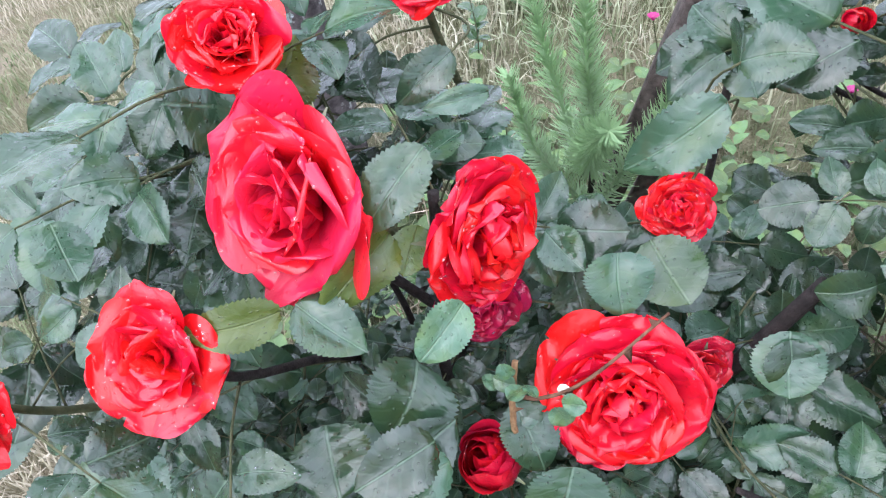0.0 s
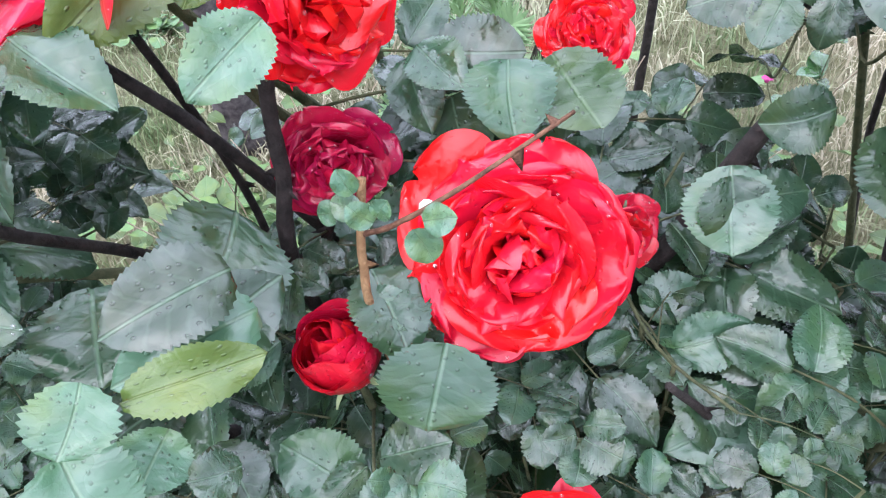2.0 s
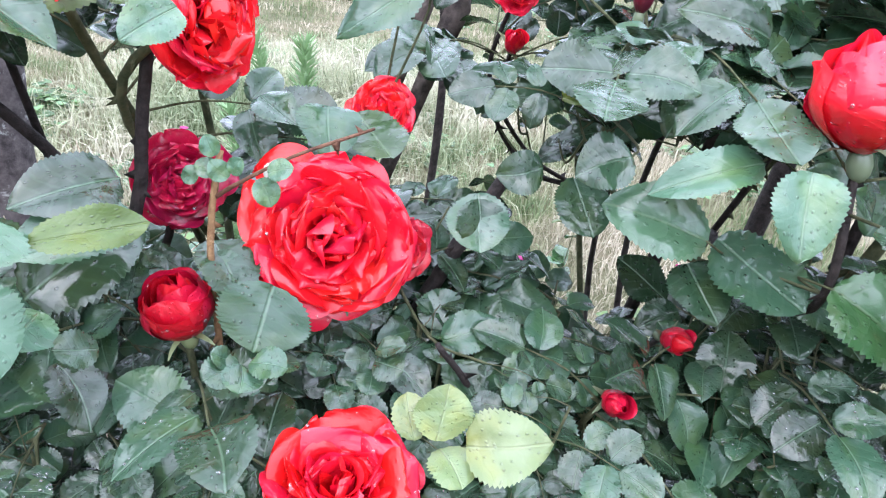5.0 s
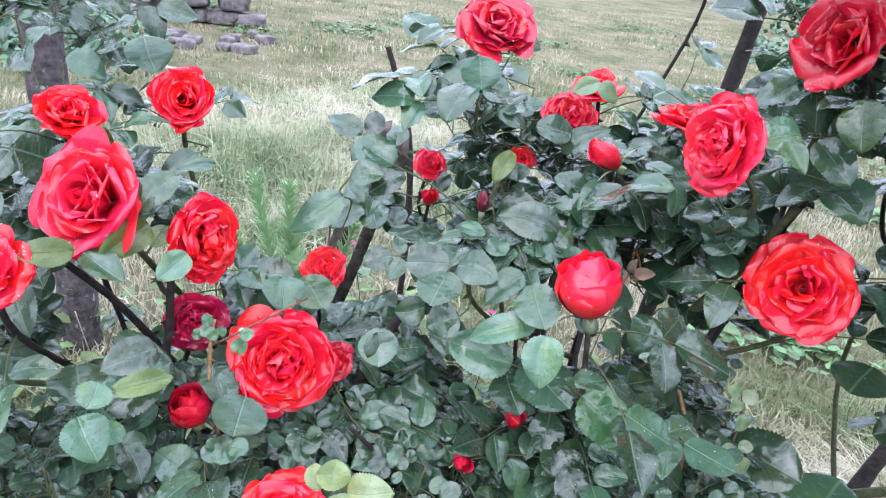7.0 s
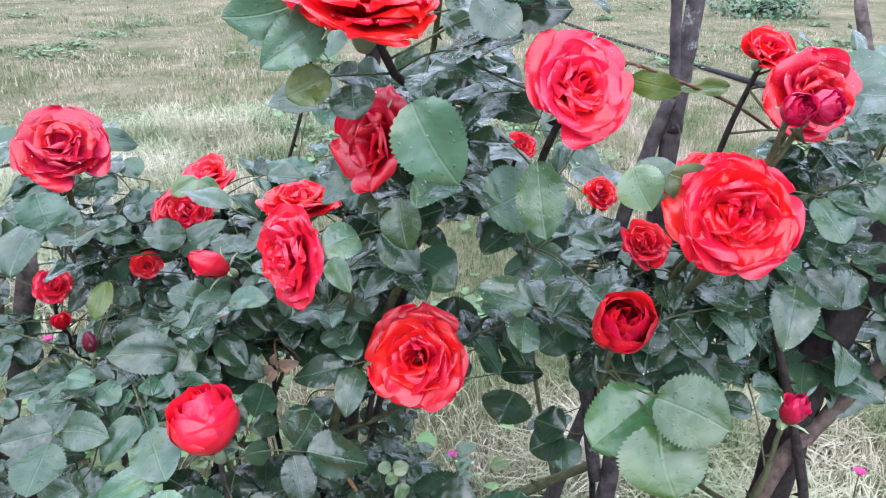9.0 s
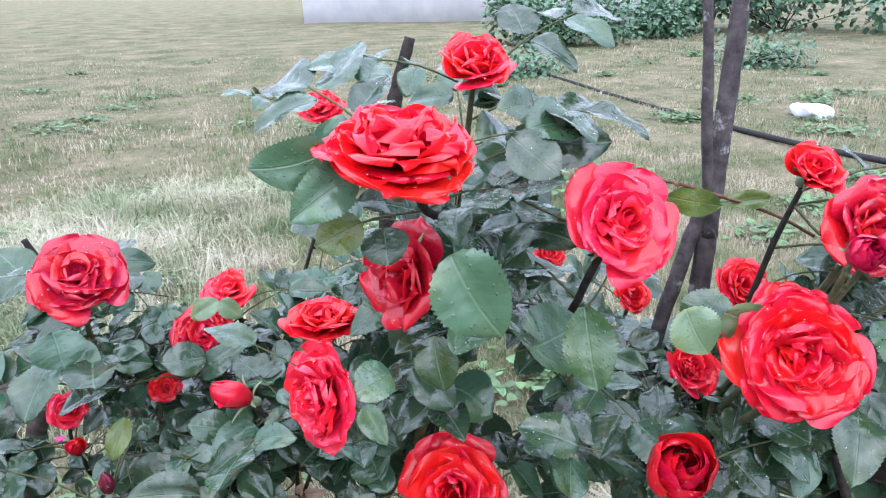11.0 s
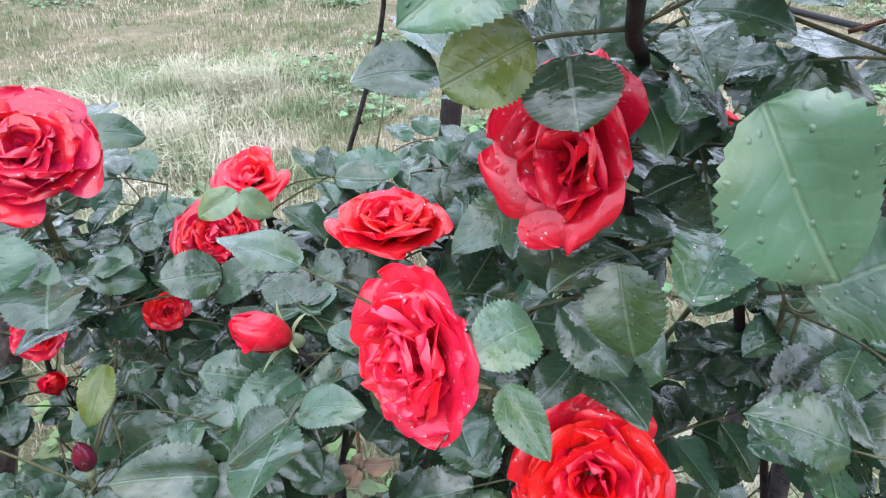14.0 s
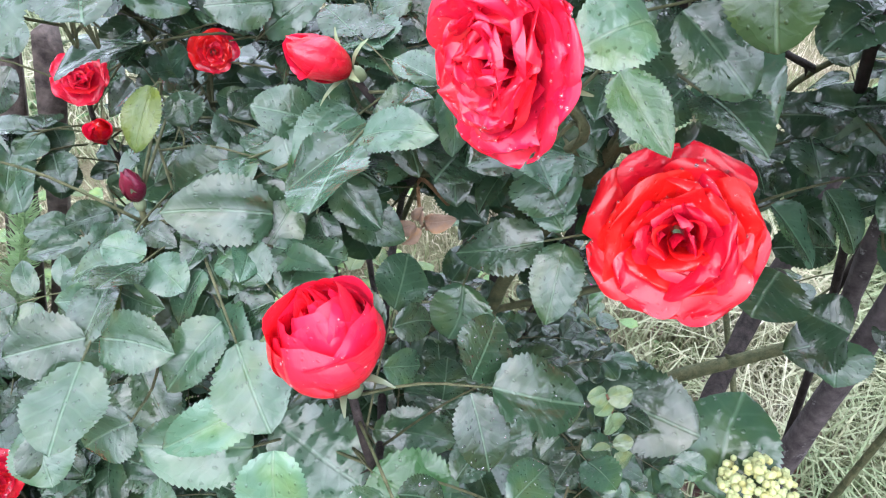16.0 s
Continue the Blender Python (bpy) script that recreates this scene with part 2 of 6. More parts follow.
GREEN = (0.028, 0.061, 0.032)
LEAF = leaf_material("rose_leaf", GREEN, (0.12, 0.20, 0.12), 0.2)
LEAF_ONE = leaf_material("rose_leaf_single", GREEN, (0.12, 0.20, 0.12), 0.16, island=False)
LEAF_PALE = leaf_material("pale_leaf", (0.15, 0.21, 0.085), (0.24, 0.28, 0.14), 0.45, (0.85, 1.15), island=False)
LEAF_SAGE = leaf_material("sage_leaf", (0.095, 0.145, 0.070), (0.2, 0.25, 0.14), 0.4, (0.85, 1.15), island=False)
LEAF_OLIVE = leaf_material("olive_leaf", (0.068, 0.100, 0.022), (0.13, 0.16, 0.05), 0.28, (0.8, 1.2), island=False, coat=0.2)
LEAF_DRY = leaf_material("withered_leaf", (0.30, 0.21, 0.155), (0.42, 0.33, 0.26), 0.75, (0.85, 1.15), (0.5, 0.5), island=False, coat=0.0)
SEPAL = leaf_material("sepal_green", (0.17, 0.22, 0.13), (0.4, 0.4, 0.3), 0.5, island=False)


def bark_material(name, dark, light, scale, lichen=None):
    m, n, l, b = material(name)
    a = noise_tex(n, l, scale, 6, 0.65)
    r = ramp(n, [(0.32, dark), (0.68, light)])
    l.new(a.outputs["Fac"], r.inputs["Fac"])
    out = r.outputs["Color"]
    if lichen:
        s = noise_tex(n, l, scale * 0.55, 5, 0.7)
        f = ramp(n, [(0.60, (0, 0, 0)), (0.68, (1, 1, 1))])
        l.new(s.outputs["Fac"], f.inputs["Fac"])
        mx = n.new("ShaderNodeMixRGB")
        l.new(f.outputs["Color"], mx.inputs["Fac"])
        l.new(out, mx.inputs["Color1"])
        mx.inputs["Color2"].default_value = (*lichen, 1)
        out = mx.outputs["Color"]
    l.new(out, b.inputs["Base Color"])
    b.inputs["Roughness"].default_value, b.inputs["Specular IOR Level"].default_value = 0.8, 0.18
    bump(n, l, b, a.outputs["Fac"], 0.8, 0.004)
    return m


CANE = bark_material("green_cane", (0.035, 0.045, 0.02), (0.10, 0.10, 0.05), 120)
CANE_DARK = bark_material("dark_cane", (0.010, 0.008, 0.0075), (0.042, 0.033, 0.030), 110)
CANE_RED = bark_material("reddish_twig", (0.07, 0.03, 0.02), (0.17, 0.085, 0.05), 160)
CANE_BROWN = bark_material("brown_cane", (0.05, 0.036, 0.030), (0.15, 0.105, 0.085), 90)
CANE_TAN = bark_material("tan_twig", (0.16, 0.085, 0.04), (0.30, 0.18, 0.09), 160)
BARK = bark_material("grey_bark", (0.022, 0.018, 0.019), (0.095, 0.080, 0.080), 60, (0.26, 0.26, 0.25))
OLD_WOOD = bark_material("weathered_wood", (0.028, 0.022, 0.020), (0.15, 0.12, 0.105), 70)
STONE = bark_material("field_stone", (0.05, 0.043, 0.045), (0.20, 0.172, 0.172), 14)
ROCK = bark_material("pale_rock", (0.40, 0.40, 0.41), (0.64, 0.64, 0.64), 12)

# ---- shapes ----
PLACE = {}


def mesh_of(name, verts, faces, uvs=None, smooth=True, mat=None):
    me = bpy.data.meshes.new(name)
    me.from_pydata([tuple(v) for v in verts], [], [tuple(f) for f in faces])
    if uvs is not None:
        layer = me.uv_layers.new(name="UVMap")
        idx = np.empty(len(me.loops), dtype=np.int32)
        me.loops.foreach_get("vertex_index", idx)
        layer.data.foreach_set("uv", np.asarray(uvs, dtype=np.float32)[idx].ravel())
    if smooth:
        me.polygons.foreach_set("use_smooth", [True] * len(me.polygons))
    if mat:
        me.materials.append(mat)
    return me


def put(name, me, m=None, parent=None, label=""):
    """Links a mesh as one object at the world pose m, under a thing or a part."""
    m = m or Matrix()
    ob = new(name, me)
    ob.matrix_basis = m
    PLACE[ob.name] = m
    if parent:
        ob.parent = parent
        ob.matrix_basis = PLACE[parent.name].inverted() @ m
    return tagged(ob, label)


def part(name, bm, mat, parent, label="", m=None):
    me = bpy.data.meshes.new(name)
    bm.to_mesh(me)
    bm.free()
    me.materials.append(mat)
    me.polygons.foreach_set("use_smooth", [True] * len(me.polygons))
    return put(name, me, m, parent, label)


def thing(name, at, label, category, group="", kind=""):
    ob = new(name)
    ob.empty_display_size = 0.05
    ob.matrix_basis = Matrix.Translation(at)
    PLACE[ob.name] = Matrix.Translation(at)
    return tagged(ob, label, category, group, kind)


def smooth_line(points, steps=6):
    """Catmull-Rom through the points."""
    p = [Vector(q) for q in points]
    p = [p[0] * 2 - p[1]] + p + [p[-1] * 2 - p[-2]]
    out = []
    for i in range(1, len(p) - 2):
        for k in range(steps):
            t = k / steps
            a, b, c, d = p[i - 1], p[i], p[i + 1], p[i + 2]
            out.append(0.5 * ((2 * b) + (c - a) * t + (2 * a - 5 * b + 4 * c - d) * t * t + (3 * b - a - 3 * c + d) * t ** 3))
    out.append(p[-2])
    return out


def tube_arrays(line, r0, r1, sides=7, rough=0.0, seed=0):
    rnd = random.Random(seed)
    verts, faces = [], []
    n = len(line)
    for i, p in enumerate(line):
        d = (line[min(i + 1, n - 1)] - line[max(i - 1, 0)]).normalized()
        side = d.cross(Vector((0.31, 0.9, 0.3))).normalized()
        up = side.cross(d)
        r = r0 + (r1 - r0) * i / (n - 1)
        for k in range(sides):
            a = 2 * math.pi * k / sides
            rr = r * (1 + rough * rnd.uniform(-1, 1))
            verts.append(p + (side * math.cos(a) + up * math.sin(a)) * rr)
    for i in range(n - 1):
        for k in range(sides):
            a, b = i * sides + k, i * sides + (k + 1) % sides
            faces.append((a, b, b + sides, a + sides))
    verts += [line[0], line[-1]]
    for k in range(sides):
        faces.append((k, len(verts) - 2, (k + 1) % sides))
        faces.append(((n - 1) * sides + k, (n - 1) * sides + (k + 1) % sides, len(verts) - 1))
    return verts, faces


def thorns_on(line, r0, r1, verts, faces, count, rnd, size=0.008):
    for _ in range(count):
        i = rnd.randrange(1, len(line) - 1)
        p, d = line[i], (line[i + 1] - line[i - 1]).normalized()
        side = d.cross(Vector((rnd.uniform(-1, 1), rnd.uniform(-1, 1), rnd.uniform(-1, 1)))).normalized()
        r = r0 + (r1 - r0) * i / len(line)
        b = len(verts)
        q = d.cross(side)
        s = size * rnd.uniform(0.6, 1.2)
        verts += [p + side * r * 0.8 + d * s * 0.5, p + side * r * 0.8 - d * s * 0.5, p + side * r * 0.7 + q * s * 0.18, p + side * r * 0.7 - q * s * 0.18, p + side * (r + s) - d * s * 0.35]
        faces += [(b, b + 2, b + 4), (b + 2, b + 1, b + 4), (b + 1, b + 3, b + 4), (b + 3, b, b + 4)]


def tube(name, points, r0, r1, mat, parent=None, label="", sides=8, steps=6, rough=0.05, thorns=0, seed=0):
    line = smooth_line(points, steps)
    v, f = tube_arrays(line, r0, r1, sides, rough, seed)
    if thorns:
        thorns_on(line, r0, r1, v, f, thorns, random.Random(seed + 7))
    return put(name, mesh_of(name, v, f, None, True, mat), None, parent, label)


# ---- leaves ----
def leaflet_arrays(seed, rows=36, cols=6, width=0.33, teeth=0.026, fold=0.34, droop=0.2, blunt=0.0):
    """A rose leaflet of length 1 along +y, top side +z, with a toothed edge, folded at the midrib."""
    rnd = random.Random(seed)
    wave = [rnd.uniform(0, 6.28) for _ in range(4)]
    lean = rnd.uniform(-0.06, 0.06)
    fold = fold * rnd.uniform(0.3, 1.4)
    droop = droop * rnd.uniform(0.2, 1.8)
    # rounded at the stalk, drawn out to a point
    rise, fall = rnd.uniform(0.50, 0.62), rnd.uniform(0.62, 0.84) - blunt
    peak = rise / (rise + fall)
    verts, uvs, faces = [], [], []
    for i in range(rows + 1):
        v = i / rows
        w = width * 1.04 * (v / peak) ** rise * ((1 - v) / (1 - peak)) ** fall + 0.004
        tooth = 1.0 + (teeth * 2.2 if i % 2 else -teeth) * (1 if 0 < i < rows else 0)
        for j in range(-cols // 2, cols // 2 + 1):
            u = j / (cols / 2)
            ww = w * (tooth if abs(u) == 1 else 1.0)
            x = u * ww + lean * math.sin(v * 3)
            y = v - (0.012 if (i % 2 and abs(u) == 1) else 0)
            z = fold * abs(u) * w * (1.5 - 0.9 * abs(u)) - droop * v * v + 0.010 * math.cos(38 * (v - 0.30 * abs(u))) * abs(u) * (1 - abs(u)) * 2 + 0.03 * math.sin(10 * v + wave[0] + u) * u * u + 0.035 * math.sin(5 * v + wave[1] * (1 if u > 0 else 1.7)) * u
            verts.append((x, y, z))
            uvs.append((0.5 + 0.5 * u * min(1.0, w / width), v))
    c = cols + 1
    for i in range(rows):
        for j in range(cols):
            a = i * c + j
            faces.append((a, a + 1, a + c + 1, a + c))
    return np.array(verts), faces, np.array(uvs)


LEAF_SHAPES = [leaflet_arrays(s, width=0.31 + 0.03 * (s % 4)) for s in range(8)]
LEAF_SHAPES += [leaflet_arrays(20 + s, rows=20, width=0.36 + 0.025 * s, teeth=0.04, fold=0.26, droop=0.12, blunt=0.24) for s in range(4)]
ROUND_SHAPES = [leaflet_arrays(50 + s, width=0.40 + 0.02 * s, teeth=0.03, droop=0.08, blunt=0.22) for s in range(4)]


def joined_leaves(name, items, shapes, mat, parent, label=""):
    """Many leaflets as one mesh: items are (pose, shape number)."""
    vs, fs, us, base = [], [], [], 0
    for m, k in items:
        v, f, u = shapes[k % len(shapes)]
        a = np.array(m)
        vs.append(v @ a[:3, :3].T + a[:3, 3])
        fs.append(np.array(f) + base)
        us.append(u)
        base += len(v)
    if not vs:
        return None
    ob = put(name, mesh_of(name, np.concatenate(vs).tolist(), np.concatenate(fs).tolist(), np.concatenate(us), True, mat), None, parent, label)
    return tagged(ob, kind="stuff")


SINGLE = {}


def single_leaf(m, k, mat, parent, shapes=None, label="", name="leaf"):
    key = (k, mat.name, id(shapes))
    if key not in SINGLE:
        v, f, u = (shapes or LEAF_SHAPES)[k % len(shapes or LEAF_SHAPES)]
        SINGLE[key] = mesh_of(name, v, f, u, True, mat)
    return put(name, SINGLE[key], m, parent, label)


def leaf_pose(at, along, top, size):
    """Stalk end at `at`, tip along `along`, upper side towards `top`."""
    y = Vector(along).normalized()
    x = y.cross(Vector(top)).normalized()
    z = x.cross(y)
    m = Matrix((x, y, z)).transposed().to_4x4() @ Matrix.Diagonal((size, size, size, 1))
    m.translation = Vector(at)
    return m


# ---- roses ----
def petal_arrays(seed, length, width, lean, curl, ruffle, fold, rows=18, cols=16):
    """A petal from the origin up: +z along the flower's axis, bulging outwards to -y. Length, width in units of the bloom's radius."""
    rnd = random.Random(seed)
    off, ph = Vector((rnd.uniform(0, 90), rnd.uniform(0, 90), rnd.uniform(0, 90))), rnd.uniform(0, 6.28)
    dent, deep = rnd.uniform(-0.5, 0.5), rnd.uniform(0.0, 0.16)
    skew = rnd.uniform(-0.12, 0.12)
    steps = 48
    prof, y, z = [], 0.0, 0.0
    for i in range(steps + 1):
        v = i / steps
        # leans out from the axis and curls back at the rim
        a = radians(lean[0] + (lean[1] - lean[0]) * min(1, v * 1.15)) + radians(curl) * max(0, (v - 0.62) / 0.38) ** 1.6
        if i:
            y -= math.sin(a) * length / steps
            z += math.cos(a) * length / steps
        prof.append((y, z, a))
    verts, uvs, faces = [], [], []
    for i in range(rows + 1):
        v = 1 - (1 - i / rows) ** 1.5
        w = width * (0.15 + 0.85 * math.sin(math.pi * 0.5 * min(1, v / 0.66)) ** 0.85)
        if v > 0.55:
            w *= max(0.0, 1 - ((v - 0.55) / 0.452) ** 2.4) ** 0.38
        for j in range(cols + 1):
            u = 2 * j / cols - 1
            # a wavy, here and there dented rim
            nick = 0.05 * noise.noise(Vector((u * 3.1, 0, 0)) + off) + 0.03 * noise.noise(Vector((u * 8.0, 5, 0)) + off)
            vv = v * (1 - 0.07 * u * u * v * v + nick * v * v) - deep * math.exp(-((u - dent) / 0.22) ** 2) * max(0, v - 0.72)
            k = max(0, min(steps, round(vv * steps)))
            py, pz, a = prof[k]
            f = vv - k / steps
            py, pz = py - math.sin(a) * f * length, pz + math.cos(a) * f * length
            bend = fold * w * u * u - 0.10 * w * max(0, (abs(u) - 0.62) / 0.38) ** 2 * v
            soft = noise.noise(Vector((u * 1.5, v * 1.7, 0)) + off)
            fine = noise.noise(Vector((u * 4.2, v * 3.4, 9)) + off)
            rf = ruffle * (v ** 1.2 * (1.1 * soft + 0.26 * fine) + max(0, (v - 0.5) / 0.5) ** 2 * (0.62 * math.sin(4.4 * u + ph) + 0.26 * math.sin(9.0 * u + 2 * ph)))
            verts.append((u * w + skew * v * v * length, py + (bend + rf) * math.cos(a), pz + (bend + rf) * math.sin(a)))
            uvs.append((0.5 + 0.5 * u, v))
    c = cols + 1
    for i in range(rows):
        for j in range(cols):
            k = i * c + j
            faces.append((k, k + 1, k + c + 1, k + c))
    return verts, faces, uvs


def swirl_arrays(seed, count, radius, height, close, flare, rows=14, cols=16):
    """A petal wrapped round the axis on an egg shape: it closes towards the tip and its rim may roll out."""
    rnd = random.Random(seed)
    ph, half = rnd.uniform(0, 6.28), radians(min(105, 300 / count) * rnd.uniform(0.9, 1.05))
    peak = rnd.uniform(-0.25, 0.25)
    verts, uvs, faces = [], [], []
    for i in range(rows + 1):
        v = i / rows
        for j in range(cols + 1):
            u = 2 * j / cols - 1
            q = v * (1 - 0.30 * abs(u - peak) ** 2.2 * v)
            r = radius * math.sin(math.pi * (0.03 + close * q ** 0.9)) ** 0.75 * (1 + 0.07 * u)
            r += radius * (flare * max(0, (q - 0.74) / 0.26) ** 2 + 0.03 * math.sin(5 * u + ph) * v + (0.20 if count > 2 else 0.30) * v * noise.noise(Vector((u * 2.2 + seed, v * 2.5, 4))))
            z = height * (q - 0.35 * flare * max(0, (q - 0.8) / 0.2) ** 2 * 0.4)
            verts.append((r * math.sin(u * half), -r * math.cos(u * half), z))
            uvs.append((0.5 + 0.5 * u, v))
    c = cols + 1
    for i in range(rows):
        for j in range(cols):
            k = i * c + j
            faces.append((k, k + 1, k + c + 1, k + c))
    return verts, faces, uvs


# petals set spirally: number, then from the middle to the outside their length, width, lean at base and rim, curl, ruffle and fold;
# how far each may tilt and turn at random
SPIRALS = {
    "open": (21, (0.58, 1.12), (0.48, 0.94), (20, 62), (10, 92), (26, 24), (0.10, 0.085), (0.20, 0.08), 8, 20),
    "full": (42, (0.66, 1.06), (0.34, 0.76), (4, 64), (2, 90), (34, 34), (0.18, 0.09), (0.30, 0.10), 11, 36),
    "cup": (18, (0.76, 1.24), (0.52, 1.10), (16, 50), (2, 60), (24, 40), (0.09, 0.09), (0.30, 0.18), 8, 18),
    "loose": (16, (0.60, 1.16), (0.48, 0.92), (14, 58), (12, 84), (36, 46), (0.13, 0.12), (0.26, 0.14), 12, 28),
}
# wrapped petals of the heart and of buds: petals, radius, height, closing, roll of the rim
WRAPS = {}
WRAPS["open"] = [(2, 0.26, 0.54, 0.60, 0.8), (3, 0.19, 0.58, 0.68, 0.5), (2, 0.11, 0.58, 0.84, 0.2)]
WRAPS["full"] = [(2, 0.16, 0.60, 0.66, 0.8), (2, 0.08, 0.62, 0.80, 0.3)]
WRAPS["cup"] = [(3, 0.38, 0.82, 0.68, 0.40), (3, 0.29, 0.85, 0.72, 0.32), (3, 0.19, 0.85, 0.78, 0.25), (2, 0.09, 0.82, 0.86, 0.1)]
WRAPS["loose"] = [(3, 0.20, 0.54, 0.64, 0.7), (2, 0.10, 0.5, 0.76, 0.4)]
WRAPS["half"] = [(3, 0.88, 1.42, 0.66, 0.22), (4, 0.84, 1.68, 0.78, 0.12), (4, 0.74, 1.80, 0.83, 0.10), (3, 0.62, 1.86, 0.85, 0.10), (3, 0.50, 1.90, 0.86, 0.08), (3, 0.37, 1.92, 0.87, 0.06), (2, 0.24, 1.92, 0.88, 0.05), (2, 0.11, 1.88, 0.9, 0.0)]
WRAPS["bud"] = [(2, 0.62, 1.75, 0.70, 0.34), (3, 0.60, 2.15, 0.90, 0.06), (3, 0.52, 2.3, 0.94, 0.03), (2, 0.40, 2.35, 0.94, 0.03), (2, 0.22, 2.3, 0.94, 0.02)]
WRAPS["tight"] = [(3, 0.60, 2.3, 0.93, 0.0), (3, 0.50, 2.3, 0.93, 0.0), (2, 0.34, 2.3, 0.92, 0.0)]
PETALS = {}
STEPS = 8  # petal sizes from the middle to the outside


def petal_mesh(form, ring, variant, mat, wrapped):
    key = (form, ring, variant, mat.name, wrapped)
    if key not in PETALS:
        s = 97 * ring + 13 * variant + 7 * len(form)
        rnd = random.Random(s)
        if wrapped:
            v, f, u = swirl_arrays(s, *WRAPS[form][ring])
        else:
            q = (ring + 0.5) / STEPS
            ln, wd, b0, b1, cu, ru, fo = [lo + (hi - lo) * q for lo, hi in SPIRALS[form][1:8]]
            v, f, u = petal_arrays(s, ln * rnd.uniform(0.92, 1.06), wd * rnd.uniform(0.86, 1.12), (b0, b1), cu * rnd.uniform(0.3, 1.5), ru, fo * rnd.uniform(0.6, 1.3))
        PETALS[key] = mesh_of("petal", v, f, u, True, mat)
    return PETALS[key]


def sepal_ring(bm, radius, length, rnd, drop):
    """Calyx: an urn-shaped hip with five narrow pointed sepals."""
    for i in range(5):
        a = 2 * math.pi * i / 5 + rnd.uniform(-0.2, 0.2)
        d, s = Vector((math.cos(a), math.sin(a), 0)), Vector((-math.sin(a), math.cos(a), 0))
        lean = drop + rnd.uniform(-20, 20)
        rows = []
        p = d * radius * 0.3
        for k in range(5):
            v = k / 4
            ang = radians(lean * (0.4 + 0.6 * v))
            if k:
                p = p + (d * math.sin(ang) + Vector((0, 0, math.cos(ang)))) * length / 4
            w = length * 0.12 * (1 - v) ** 0.8 + 0.0004
            rows.append((bm.verts.new(p - s * w), bm.verts.new(p - d * 0.0006), bm.verts.new(p + s * w)))
        for r, q in zip(rows, rows[1:]):
            bm.faces.new((r[0], r[1], q[1], q[0]))
            bm.faces.new((r[1], r[2], q[2], q[1]))


def bloom(bush, at, size, az, el, form="open", mat=None, seed=0, label="", drop=None):
    """A rose of that diameter, facing az degrees to the right of the viewer's side (-y) and el degrees up."""
    mat = mat or RED
    rnd = random.Random(seed)
    R = size / 2 * 0.86
    face = Vector((math.sin(radians(az)) * math.cos(radians(el)), -math.cos(radians(az)) * math.cos(radians(el)), math.sin(radians(el))))
    turn = face.to_track_quat("Z", "Y").to_matrix().to_4x4()
    depth = {"open": 0.35, "loose": 0.4, "full": 0.45, "cup": 0.55, "half": 0.85, "bud": 0.95, "tight": 1.15}[form] * R
    base = Vector(at) - face * depth
    m = Matrix.Translation(base) @ turn
    bm = bmesh.new()
    bmesh.ops.create_uvsphere(bm, u_segments=10, v_segments=6, radius=0.16 * R + 0.002)
    bmesh.ops.scale(bm, vec=(1, 1, 1.5), verts=bm.verts)
    bmesh.ops.translate(bm, vec=(0, 0, -0.22 * R), verts=bm.verts)
    long = {"tight": 1.9, "bud": 1.3, "half": 0.85}.get(form, 0.9)
    sepal_ring(bm, 0.5 * R, R * long, rnd, drop if drop is not None else {"tight": 22, "bud": 75}.get(form, 115))
    head = part("rose_bloom", bm, SEPAL, bush, label, m)
    sheets = []
    if form in SPIRALS:
        n, tilt, twist = SPIRALS[form][0], SPIRALS[form][8], SPIRALS[form][9]
        start = rnd.uniform(0, 6.28)
        for i in range(n):
            q = (i + 0.5) / n
            a = start + i * 2.39996 + rnd.uniform(-0.3, 0.3)
            inner = 1 - q
            s = R * rnd.uniform(0.93, 1.07)
            loc = (m @ Matrix.Rotation(a, 4, "Z") @ Matrix.Translation((rnd.uniform(-0.05, 0.05) * R, -(0.03 + 0.07 * q) * R, (-0.06 * q + rnd.uniform(-0.03, 0.03)) * R))
                   @ Matrix.Rotation(radians(rnd.gauss(0, tilt * (0.4 + 0.6 * inner))), 4, "X") @ Matrix.Rotation(radians(rnd.gauss(0, twist * inner ** 0.7 * 0.6)), 4, "Z")
                   @ Matrix.Rotation(radians(rnd.gauss(0, 6)), 4, "Y") @ Matrix.Diagonal((s, s, s, 1)))
            me = petal_mesh(form, int(q * STEPS), rnd.randrange(4), mat, False)
            put("petal", me, loc, head)
            if q > 0.4:
                sheets.append((me, loc))
    for li, spec in enumerate(WRAPS[form]):
        start = rnd.uniform(0, 6.28)
        for i in range(spec[0]):
            a = start + 2 * math.pi * (i + rnd.uniform(-0.18, 0.18)) / spec[0]
            s = R * rnd.uniform(0.95, 1.05)
            loc = m @ Matrix.Rotation(a, 4, "Z") @ Matrix.Rotation(radians(rnd.uniform(-4, 4) * (3 if form in SPIRALS else 1)), 4, "X") @ Matrix.Translation((0.02 * R * li, 0, 0)) @ Matrix.Diagonal((s, s, s, 1))
            me = petal_mesh(form, li, rnd.randrange(4), mat, True)
            put("petal", me, loc, head)
            if form not in SPIRALS and li < 3:
                sheets.append((me, loc))
    if size > 0.045:
        raindrops(sheets, head, int(3000 * size), seed, 0.0002, 0.0012)
    return base, face


DROP, nd, l, b = material("rain_water_glint_white")
b.inputs["Base Color"].default_value, b.inputs["Roughness"].default_value, b.inputs["IOR"].default_value = (1, 1, 1, 1), 0.02, 1.33
# a tenth stays opaque white: sky glints put into the drops' colour
b.inputs["Transmission Weight"].default_value = 0.9


